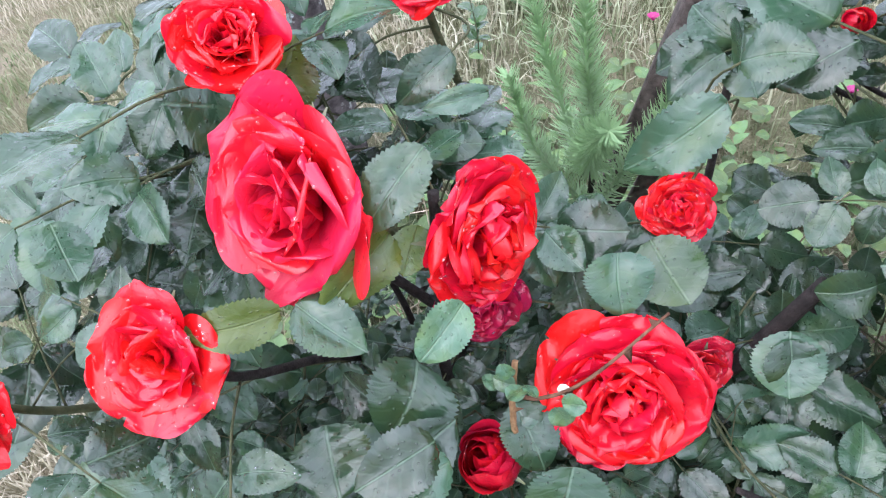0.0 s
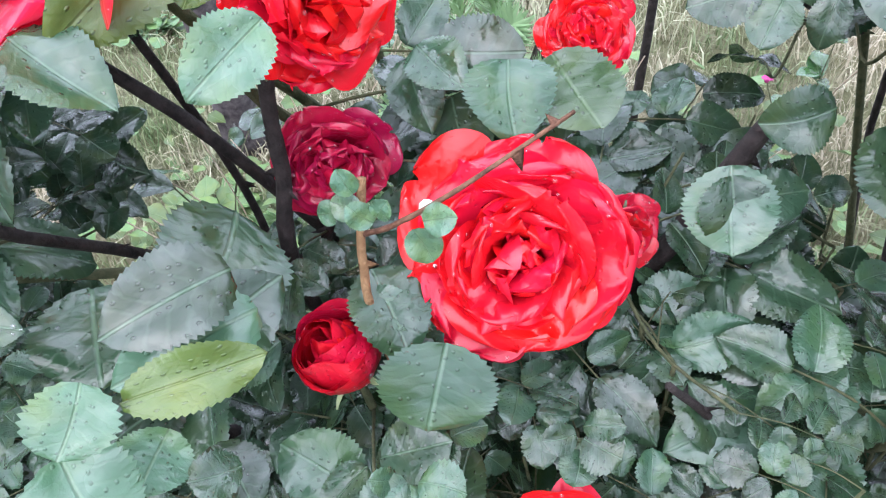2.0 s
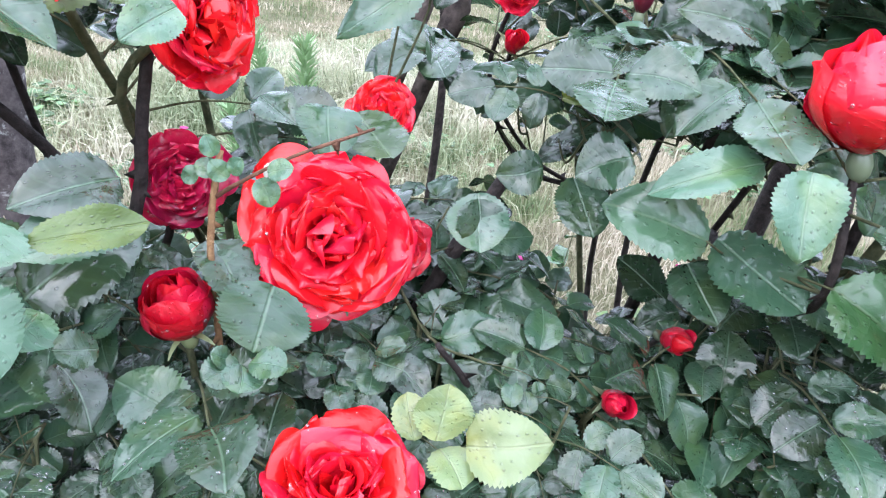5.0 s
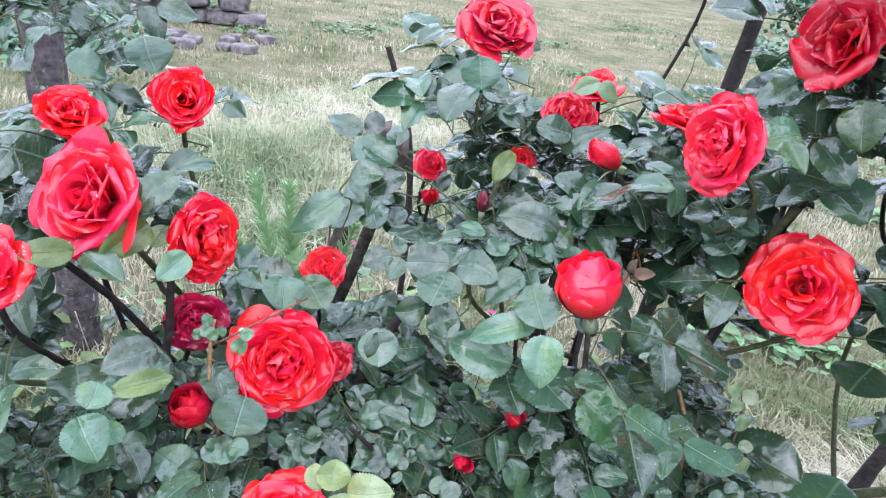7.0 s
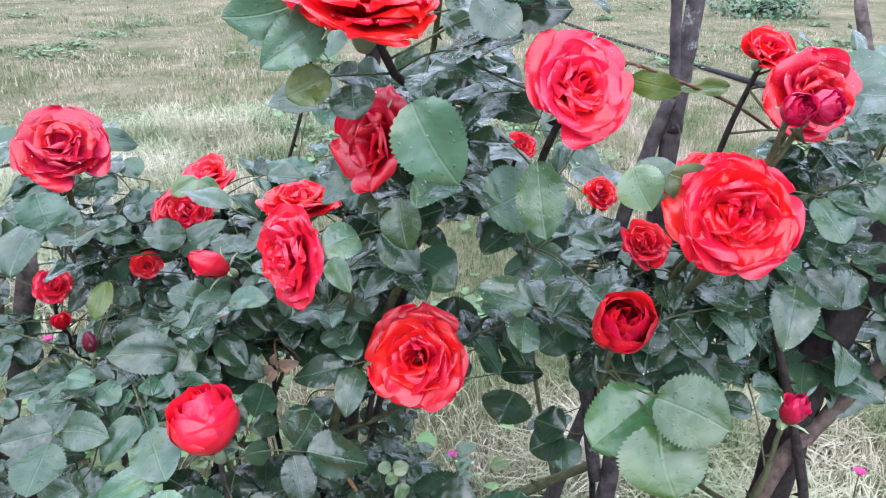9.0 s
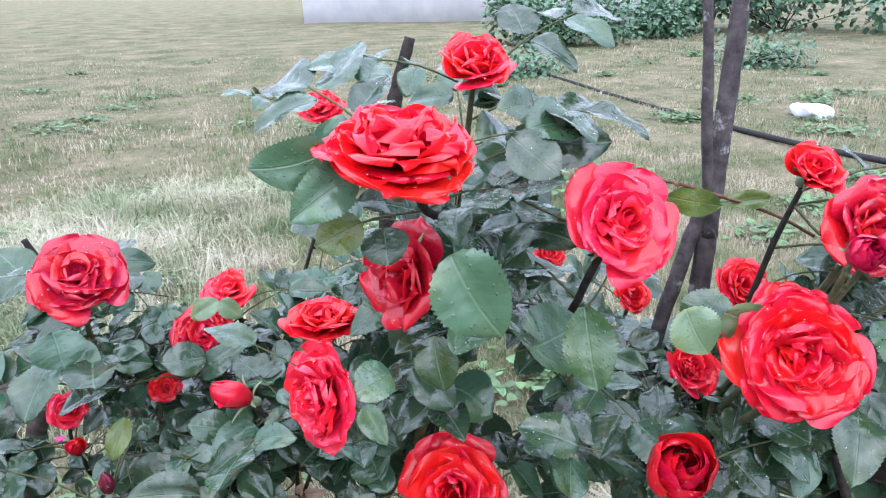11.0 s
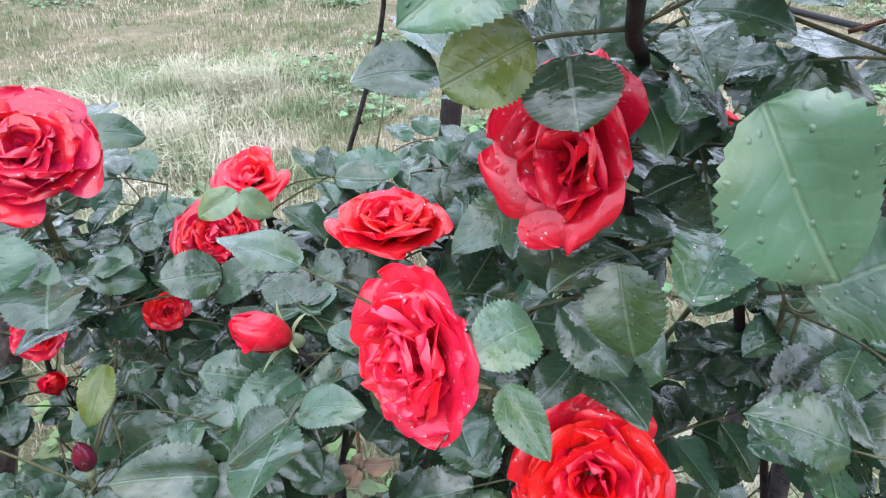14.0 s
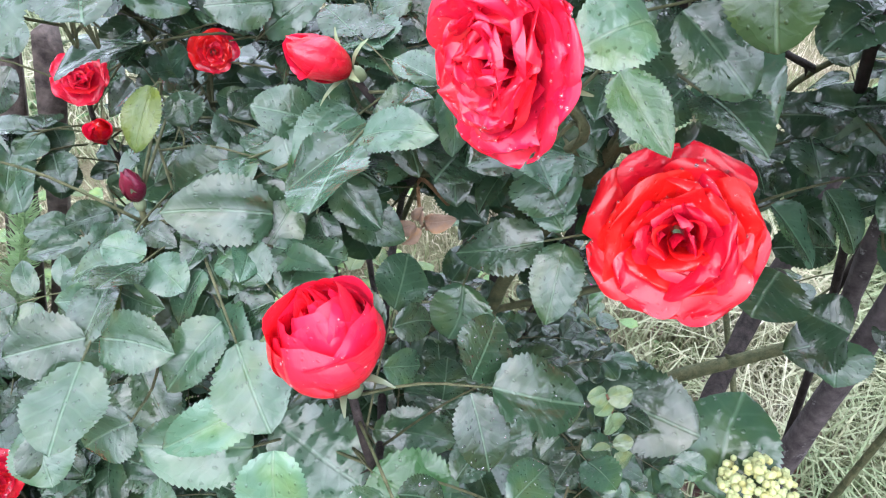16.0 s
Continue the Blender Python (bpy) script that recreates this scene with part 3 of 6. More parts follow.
def raindrops(petals, parent, count, seed, low=0.0006, high=0.0017):
    """Beads of rain lying on the outer halves of the given sheets: (mesh, pose) pairs."""
    rnd = random.Random(seed)
    bm = bmesh.new()
    bmesh.ops.create_icosphere(bm, subdivisions=2 if count < 400 else 1, radius=1.0)
    tv = [v.co.copy() for v in bm.verts]
    tf = [[v.index for v in f.verts] for f in bm.faces]
    bm.free()
    vs, fs = [], []
    for _ in range(count):
        me, m = petals[rnd.randrange(len(petals))]
        poly = me.polygons[rnd.randrange(len(me.polygons) // 3, len(me.polygons))]
        p = m @ poly.center
        n = (m.to_3x3() @ poly.normal).normalized()
        if n.dot(VIEW - p) < 0:
            n = -n
        r = low + (high - low) * rnd.random() ** 2.5
        q = n.to_track_quat("Z", "Y").to_matrix()
        k = len(vs)
        vs += [p + q @ Vector((c.x * r, c.y * r, (c.z + 0.2) * r * 0.55)) for c in tv]
        fs += [[i + k for i in f] for f in tf]
    return tagged(put("raindrop", mesh_of("raindrop", vs, fs, None, True, DROP), None, parent), kind="stuff")


VIEW = Vector((0.30, -0.35, 0.98))

# ---- ground ----
def ground_height(x, y):
    return 0.02 * math.sin(0.9 * x + 0.4) * math.sin(0.7 * y) + 0.03 * noise.noise(Vector((x * 0.5, y * 0.5, 0)))


def grid_ground():
    xs = sorted(set([round(-60 + 6 * i, 2) for i in range(21)] + [round(-4 + 0.2 * i, 2) for i in range(56)]))
    ys = sorted(set([round(-60 + 6 * i, 2) for i in range(31)] + [round(-1 + 0.2 * i, 2) for i in range(56)]))
    verts = [(x, y, ground_height(x, y)) for y in ys for x in xs]
    n = len(xs)
    faces = [(j * n + i, j * n + i + 1, (j + 1) * n + i + 1, (j + 1) * n + i) for j in range(len(ys) - 1) for i in range(n - 1)]
    m, nd, l, b = material("lawn_soil")
    big = noise_tex(nd, l, 1.3, 5)
    mid = noise_tex(nd, l, 9, 6)
    fine = noise_tex(nd, l, 160, 4)
    r1 = ramp(nd, [(0.30, (0.105, 0.118, 0.058)), (0.46, (0.185, 0.168, 0.105)), (0.60, (0.255, 0.212, 0.145)), (0.72, (0.34, 0.275, 0.205))])
    l.new(big.outputs["Fac"], r1.inputs["Fac"])
    r2 = ramp(nd, [(0.35, (0.58, 0.66, 0.50)), (0.65, (1.0, 1.0, 1.0))])
    l.new(mid.outputs["Fac"], r2.inputs["Fac"])
    mu = nd.new("ShaderNodeMixRGB"); mu.blend_type = "MULTIPLY"; mu.inputs["Fac"].default_value = 0.9
    l.new(r1.outputs["Color"], mu.inputs["Color1"]); l.new(r2.outputs["Color"], mu.inputs["Color2"])
    r3 = ramp(nd, [(0.3, (0.75, 0.75, 0.75)), (0.7, (1.15, 1.15, 1.15))])
    l.new(fine.outputs["Fac"], r3.inputs["Fac"])
    mu2 = nd.new("ShaderNodeMixRGB"); mu2.blend_type = "MULTIPLY"; mu2.inputs["Fac"].default_value = 0.9
    l.new(mu.outputs["Color"], mu2.inputs["Color1"]); l.new(r3.outputs["Color"], mu2.inputs["Color2"])
    l.new(mu2.outputs["Color"], b.inputs["Base Color"])
    b.inputs["Roughness"].default_value, b.inputs["Specular IOR Level"].default_value = 0.95, 0.1
    bump(nd, l, b, fine.outputs["Fac"], 0.8, 0.03)
    ob = put("ground", mesh_of("ground", verts, faces, None, True, m))
    return tagged(ob, "rough lawn of short pale grass with dry patches", "lawn", kind="structure")


ground = grid_ground()


def grass_material(name, colors):
    m, n, l, b = material(name)
    r = ramp(n, colors)
    patch = noise_tex(n, l, 2.1, 5)
    mr = n.new("ShaderNodeMapRange")
    mr.inputs["From Min"].default_value, mr.inputs["From Max"].default_value = 0.37, 0.63
    l.new(patch.outputs["Fac"], mr.inputs["Value"])
    mixf = n.new("ShaderNodeMixRGB")
    mixf.inputs["Fac"].default_value = 0.72
    l.new(n.new("ShaderNodeNewGeometry").outputs["Random Per Island"], mixf.inputs["Color1"])
    l.new(mr.outputs["Result"], mixf.inputs["Color2"])
    l.new(mixf.outputs["Color"], r.inputs["Fac"])
    l.new(r.outputs["Color"], b.inputs["Base Color"])
    b.inputs["Roughness"].default_value, b.inputs["Specular IOR Level"].default_value = 0.6, 0.2
    thin(m, n, l, b, r.outputs["Color"], 0.25)
    return m


GRASS = grass_material("grass_blades", [(0.12, (0.080, 0.122, 0.048)), (0.36, (0.175, 0.20, 0.098)), (0.55, (0.29, 0.265, 0.172)), (0.85, (0.45, 0.39, 0.295))])
STRAW = grass_material("straw_blades", [(0.1, (0.16, 0.205, 0.105)), (0.45, (0.30, 0.31, 0.19)), (0.9, (0.47, 0.43, 0.33))])


def blades(name, count, spread, length, width, mat, label, seed, lean=0.8):
    """Grass as thin bent blades; spread(rnd) gives a place and a length factor."""
    rnd = random.Random(seed)
    verts, faces = [], []
    for _ in range(count):
        x, y, f = spread(rnd)
        z = ground_height(x, y) - 0.004
        a = rnd.uniform(0, 6.283)
        h = length * f * rnd.uniform(0.5, 1.25)
        le = h * lean * rnd.uniform(0.2, 1.2)
        dx, dy = math.cos(a), math.sin(a)
        w = width * rnd.uniform(0.6, 1.3)
        sx, sy = -dy * w, dx * w
        b = len(verts)
        verts += [(x - sx, y - sy, z), (x + sx, y + sy, z),
                  (x + dx * le * 0.35 - sx * 0.8, y + dy * le * 0.35 - sy * 0.8, z + h * 0.6), (x + dx * le * 0.35 + sx * 0.8, y + dy * le * 0.35 + sy * 0.8, z + h * 0.6),
                  (x + dx * le, y + dy * le, z + h * (0.95 if le < h * 0.6 else 0.7))]
        faces += [(b, b + 1, b + 3, b + 2), (b + 2, b + 3, b + 4)]
    ob = put(name, mesh_of(name, verts, faces, None, False, mat))
    return tagged(ob, label, "grass", kind="stuff")


def trodden(x, y):
    """The bare strip that runs past the roses to the wall."""
    return 1.5 < y < 7 and abs(x + 1.46 - 0.1 * y) < 0.17 + 0.12 * noise.noise(Vector((x * 2, y * 2, 7)))


def near_lawn(rnd):
    if rnd.random() < 0.16:
        return rnd.gauss(0.8, 2.6), rnd.gauss(1.2, 2.2), 0.9
    y = -0.3 + 4.2 * rnd.random() ** 1.3
    x = rnd.uniform(-1.6 - 0.25 * y, 2.2 + 0.75 * y) + rnd.gauss(0, 0.35)
    y += rnd.gauss(0, 0.2)
    if trodden(x, y) and rnd.random() < 0.85:
        return x, y, 0.25
    return x, y, 0.25 + 0.85 * clumps(x, y)


def clumps(x, y):
    """How tall the grass stands: uneven tufts, some grown out, some trodden down."""
    return max(0.25, 0.85 + 1.0 * noise.noise(Vector((x * 0.9, y * 0.6, 5))) + 0.9 * noise.noise(Vector((x * 2.7, y * 2.0, 8))))


def far_lawn(rnd):
    if rnd.random() < 0.25:
        x, y = rnd.gauss(2.0, 8.0), rnd.gauss(6.0, 6.0)
    else:
        y = 3.5 + 10 * rnd.random() ** 1.5 + rnd.gauss(0, 0.4)
        x = rnd.uniform(-3.0 - 0.3 * y, 2.0 + 0.9 * y) + rnd.gauss(0, 0.8)
    return x, y, rnd.uniform(0.6, 1.3) * clumps(x, y)


blades("lawn_grass", 165000, near_lawn, 0.052, 0.0016, GRASS, "short wet green and straw-coloured grass of the lawn", 3)
blades("distant_grass", 90000, far_lawn, 0.045, 0.0042, GRASS, "pale grass of the lawn farther off", 4)


def tuft_spread(cx, cy, rx, ry):
    def spread(rnd):
        u, v = rnd.gauss(0, 0.6), rnd.gauss(0, 0.6)
        x, y = cx + rx * u, cy + ry * v
        return x, y, 0.25 + math.exp(-0.9 * (u * u + v * v)) * (0.75 + 0.9 * noise.noise(Vector((x * 5, y * 5, 1))))
    return spread


blades("tall_grass", 14000, tuft_spread(-0.42, 2.55, 0.8, 1.0), 0.20, 0.0022, STRAW, "long bent straw-coloured grass tussock on the lawn", 5, 1.1)
blades("tall_grass", 6000, tuft_spread(0.1, 3.6, 0.9, 0.6), 0.16, 0.0025, STRAW, "long bent straw-coloured grass tussock on the lawn", 6, 1.1)
blades("tall_grass", 5000, tuft_spread(1.3, 0.75, 0.45, 0.35), 0.13, 0.0018, GRASS, "long limp green grass at the foot of the roses", 7, 1.2)

blades("tall_grass", 5000, tuft_spread(1.15, 0.48, 0.42, 0.30), 0.15, 0.0018, STRAW, "long limp pale green grass beside the rose canes", 8, 1.3)

# ---- rose bushes ----
bush_left = thing("rose_bush", (0.02, 0.33, 0), "rose bush with wet dark leaves and large red blooms", "rose bush", "rose bushes on the lawn")
bush_mid = thing("rose_bush", (0.40, 0.40, 0), "rose bush with upright green canes, red blooms and half-open buds", "rose bush", "rose bushes on the lawn")
bush_right = thing("rose_bush", (0.80, 0.24, 0), "tall open rose bush with thick dark canes and ruffled red blooms", "rose bush", "rose bushes on the lawn")

VIA = {}
HEADS = []  # bush, place, size, where the stem joins, facing


def rose(bush, at, size, az, el, form="open", mat=None, seed=0, label="", drop=None, via=None):
    base, face = bloom(bush, at, size, az, el, form, mat, seed, label, drop)
    HEADS.append((bush, Vector(at), size, base, face))
    if via:
        VIA[tuple(base)] = Vector(via)


rose(bush_left, (-0.106, 0.143, 0.757), 0.112, -16, 26, "cup", PINK_RED, 61, "large cupped red rose with drops of rain")
rose(bush_left, (-0.008, 0.175, 0.716), 0.096, 68, 10, "full", RED, 2, "ruffled red rose seen half from the side")
rose(bush_left, (0.066, 0.160, 0.604), 0.115, 16, 30, "full", RED, 3, "very full flat red rose, wet and shining")
rose(bush_left, (-0.150, 0.066, 0.720), 0.082, 14, 40, "loose", RED, 4, "loose red rose with broad outer petals")
rose(bush_left, (0.080, 0.277, 0.653), 0.052, 15, 30, "full", RED, 5, "small ruffled red rose")
rose(bush_left, (-0.013, 0.127, 0.560), 0.05, -30, 70, "half", DEEP_RED, 6, "dark red half-open bud")
rose(bush_left, (-0.142, 0.195, 0.815), 0.062, 35, 48, "cup", RED, 7, "red rose opening upwards")
rose(bush_left, (-0.069, 0.278, 0.818), 0.066, 20, 25, "cup", RED, 8, "cupped red rose with a lolling petal")
rose(bush_left, (-0.037, 0.207, 0.605), 0.070, 25, 10, "full", WINE, 9, "fading wine-red rose turning purple", via=(-0.074, 0.24, 0.47))
rose(bush_left, (0.090, 0.060, 0.512), 0.086, 0, 72, "cup", RED, 10, "bright red cupped rose low on the bush")
rose(bush_left, (-0.268, 0.03, 0.685), 0.07, 0, 30, "open", RED, 11, "red rose at the bush's side")
rose(bush_left, (0.106, 0.212, 0.575), 0.046, 20, 20, "open", DEEP_RED, 12, "red rose half hidden behind another")

rose(bush_mid, (0.234, 0.366, 0.919), 0.094, 10, 48, "open", AGED_RED, 21, "ageing red rose with a purple tinge, on a straight stem")
rose(bush_mid, (0.331, 0.400, 0.827), 0.076, -10, 45, "full", DEEP_RED, 22, "ruffled dark red rose in a cluster")
rose(bush_mid, (0.362, 0.434, 0.857), 0.061, -30, 58, "loose", RED, 23, "small red rose opening upwards in a cluster")
rose(bush_mid, (0.358, 0.285, 0.811), 0.044, -70, 36, "bud", PINK_RED, 24, "red bud with white-edged spreading sepals")
rose(bush_mid, (0.417, 0.165, 0.866), 0.09, -64, 12, "full", PINK_RED, 25, "red rose nodding outwards from its cane")
rose(bush_mid, (0.339, 0.158, 0.722), 0.074, -100, 77, "half", PINK_RED, 26, "plump half-open red bud with pale sepals")
rose(bush_mid, (0.531, 0.171, 0.745), 0.104, -25, 28, "open", RED, 27, "wide open bright red rose beaded with rain")
rose(bush_mid, (0.490, 0.165, 0.958), 0.086, -62, 12, "loose", DEEP_RED, 28, "red rose under a taller bloom, seen from the side")
rose(bush_mid, (0.452, 0.343, 0.850), 0.085, 0, 83, "open", RED, 29, "flat red rose facing the sky")
rose(bush_mid, (0.476, 0.087, 1.080), 0.106, 10, 76, "full", RED, 30, "large layered red rose on top of the bush", via=(0.560, 0.235, 0.93))
rose(bush_mid, (0.240, 0.275, 0.751), 0.025, 0, 84, "tight", DARK_WINE, 31, "tight dark purple-red bud")
rose(bush_mid, (0.175, 0.462, 0.727), 0.044, 10, 40, "loose", PINK_RED, 32, "small bright red rose behind a stem")
rose(bush_mid, (0.493, 0.550, 1.030), 0.060, -10, 60, "full", PINK_RED, 33, "distant small red rose behind the top bloom")
rose(bush_mid, (0.559, 0.182, 1.112), 0.056, 0, 50, "cup", RED, 34, "red rose bud opening at the highest tip")
rose(bush_mid, (0.179, 0.449, 0.685), 0.034, 0, 30, "bud", RED, 35, "small red bud inside the leaves")
rose(bush_mid, (0.286, 0.404, 0.765), 0.034, 20, 20, "open", RED, 36, "small red rose inside the leaves")
rose(bush_mid, (0.250, 0.150, 0.520), 0.030, 0, 20, "bud", DEEP_RED, 37, "dark red bud deep in the foliage")
rose(bush_mid, (0.302, 0.211, 0.535), 0.032, 20, 20, "bud", DEEP_RED, 38, "dark red bud deep in the foliage")

rose(bush_right, (0.624, 0.074, 1.015), 0.085, 5, 30, "open", PINK_RED, 41, "broad cupped red rose catching the light")
rose(bush_right, (0.699, -0.013, 0.943), 0.094, -25, 25, "full", RED, 42, "very full ruffled red rose")
rose(bush_right, (0.728, 0.022, 0.946), 0.072, -15, 40, "full", RED, 43, "ruffled red rose pressed against another")
rose(bush_right, (0.759, 0.004, 1.016), 0.07, -10, 30, "loose", DEEP_RED, 44, "fading red rose with shrivelled petals")
rose(bush_right, (0.648, 0.026, 0.845), 0.058, -22, 46, "half", DEEP_RED, 45, "half-open dark red bud with long sepals")
rose(bush_right, (0.712, 0.104, 0.871), 0.046, -10, 45, "cup", RED, 46, "red rose opening upwards on a thin stem")
rose(bush_right, (0.798, 0.323, 0.830), 0.046, 0, 40, "open", RED, 47, "small red rose behind the canes")
rose(bush_right, (0.799, 0.099, 1.028), 0.05, 0, 50, "cup", RED, 48, "small red rose at the top of the bush")
rose(bush_right, (0.760, -0.040, 0.790), 0.032, 10, 70, "bud", WINE, 49, "tight wine-red bud with pale sepals")
rose(bush_right, (0.835, 0.198, 0.887), 0.060, 0, 40, "open", RED, 50, "red rose half hidden by leaves")
rose(bush_right, (0.690, 0.320, 0.895), 0.036, 0, 35, "open", RED, 51, "red rose behind the top leaves")
# bud shapes added for the fading rose's own shrivelled petals
rose(bush_right, (0.714, -0.028, 1.015), 0.026, -20, 30, "half", WINE, 52, "shrivelled wine-red petals low on a fading rose")
rose(bush_right, (0.734, -0.028, 1.015), 0.028, 10, 35, "half", WINE, 53, "shrivelled wine-red petals low on a fading rose")


# ---- canes and foliage ----
CANES = {}
GAPS = []


def see_through(eye, *spots):
    """Openings in the foliage, each a place and a radius, that lie open to one side."""
    for x, y, z, r in spots:
        GAPS.append((Vector((x, y, z)), r, Vector(eye)))


see_through((0.35, -0.08, 1.0), (0.408, 0.275, 0.69, 0.022), (0.6, 0.22, 0.6, 0.05), (0.7, 0.16, 0.62, 0.05), (0.74, 0.22, 0.42, 0.05), (0.81, 0.28, 0.43, 0.045), (0.915, 0.28, 0.284, 0.07))
see_through((0.38, -0.37, 1.12), (0.408, 0.275, 0.69, 0.018), (0.62, 0.3, 0.78, 0.03), (0.692, 0.3, 0.443, 0.05), (0.791, 0.25, 0.987, 0.035), (0.876, 0.25, 0.925, 0.035), (0.761, 0.25, 0.878, 0.03), (0.833, 0.25, 0.853, 0.03), (0.873, 0.25, 1.006, 0.04))
see_through((0.08, -0.06, 0.98), (0.016, 0.42, 0.59, 0.028), (-0.02, 0.47, 0.6, 0.04), (-0.075, 0.52, 0.58, 0.03))
see_through((0.1, -0.13, 0.72), (0.31, 0.4, 0.56, 0.045), (0.37, 0.42, 0.57, 0.04), (-0.243, 0.345, 0.58, 0.035), (-0.145, 0.347, 0.592, 0.03))
see_through((0.096, -0.055, 0.86), (-0.304, 0.3, 0.415, 0.022), (-0.18, 0.3, 0.494, 0.024), (-0.183, 0.3, 0.575, 0.028))
see_through((0.093, -0.127, 0.735), (0.267, 0.4, 0.557, 0.035), (0.322, 0.4, 0.551, 0.045), (0.133, 0.4, 0.608, 0.025))
see_through((0.335, -0.28, 1.14), (0.351, 0.45, 0.945, 0.035), (0.398, 0.45, 0.97, 0.04), (0.424, 0.45, 0.927, 0.03), (0.369, 0.45, 0.901, 0.03), (0.32, 0.45, 0.918, 0.03))


def clear_of_heads(p, size):
    for _, c, s, base, face in HEADS:
        way = ((VIEW - c).normalized() + face * 0.6).normalized()
        off = p - c
        d = off.dot(way)
        if -0.01 < d < 0.30 and (off - way * d).length < s * 0.52 + size:
            return False
        if off.length < s * 0.62:
            return False
    for c, r, eye in GAPS:
        way = (eye - c).normalized()
        off = p - c
        d = off.dot(way)
        if -0.15 < d < 0.5 and (off - way * d).length < r + size:
            return False
    return True


def compound_leaf(at, way, size, rnd, out, twigs, pairs=2):
    """A rose leaf: a stalk with a leaflet at its end and pairs along it."""
    way = Vector(way).normalized()
    end = at + way * size * (1.0 + 0.55 * pairs)
    bow = at.lerp(end, 0.5) + Vector((0, 0, size * 0.15))
    line = smooth_line([at, bow, end], 3)
    top = Vector((rnd.uniform(-0.6, 0.6), rnd.uniform(-1.1, 0.2), 1.0)).normalized()
    side = way.cross(top).normalized()
    if size > 0.032 and end.x > 0.48 and end.z < 0.66 and rnd.random() < 0.75:
        return
    if not clear_of_heads(end, size * 0.5) or end.y < 0.02 or end.z < 0.03:
        return
    twigs.append((line, size * 0.022, size * 0.014))
    shape = (lambda: rnd.randrange(8)) if size > 0.03 else (lambda: 8 + rnd.randrange(4))
    out.append((leaf_pose(end, way + Vector((0, 0, rnd.uniform(-0.5, 0.1))), top, size * rnd.uniform(0.95, 1.15)), shape()))
    for k in range(pairs):
        at_k = line[-2 - int((k + 0.3) * (len(line) - 2) / (pairs + 0.6))]
        for s in (-1, 1):
            d = side * s + way * rnd.uniform(0.25, 0.55) + Vector((0, 0, rnd.uniform(-0.35, 0.15)))
            q = at_k + d.normalized() * size * 0.08
            if clear_of_heads(q + d.normalized() * size * 0.5, size * 0.35):
                out.append((leaf_pose(q, d, top + Vector((rnd.uniform(-0.3, 0.3), rnd.uniform(-0.3, 0.3), 0)), size * rnd.uniform(0.72, 0.98) * (1 - 0.12 * k)), shape()))


def joined_tubes(name, lines, mat, parent, label="", sides=5):
    vs, fs = [], []
    for line, r0, r1 in lines:
        v, f = tube_arrays(line, r0, r1, sides)
        b = len(vs)
        vs += v
        fs += [tuple(i + b for i in q) for q in f]
    ob = put(name, mesh_of(name, vs, fs, None, True, mat), None, parent, label)
    return tagged(ob, kind="stuff")


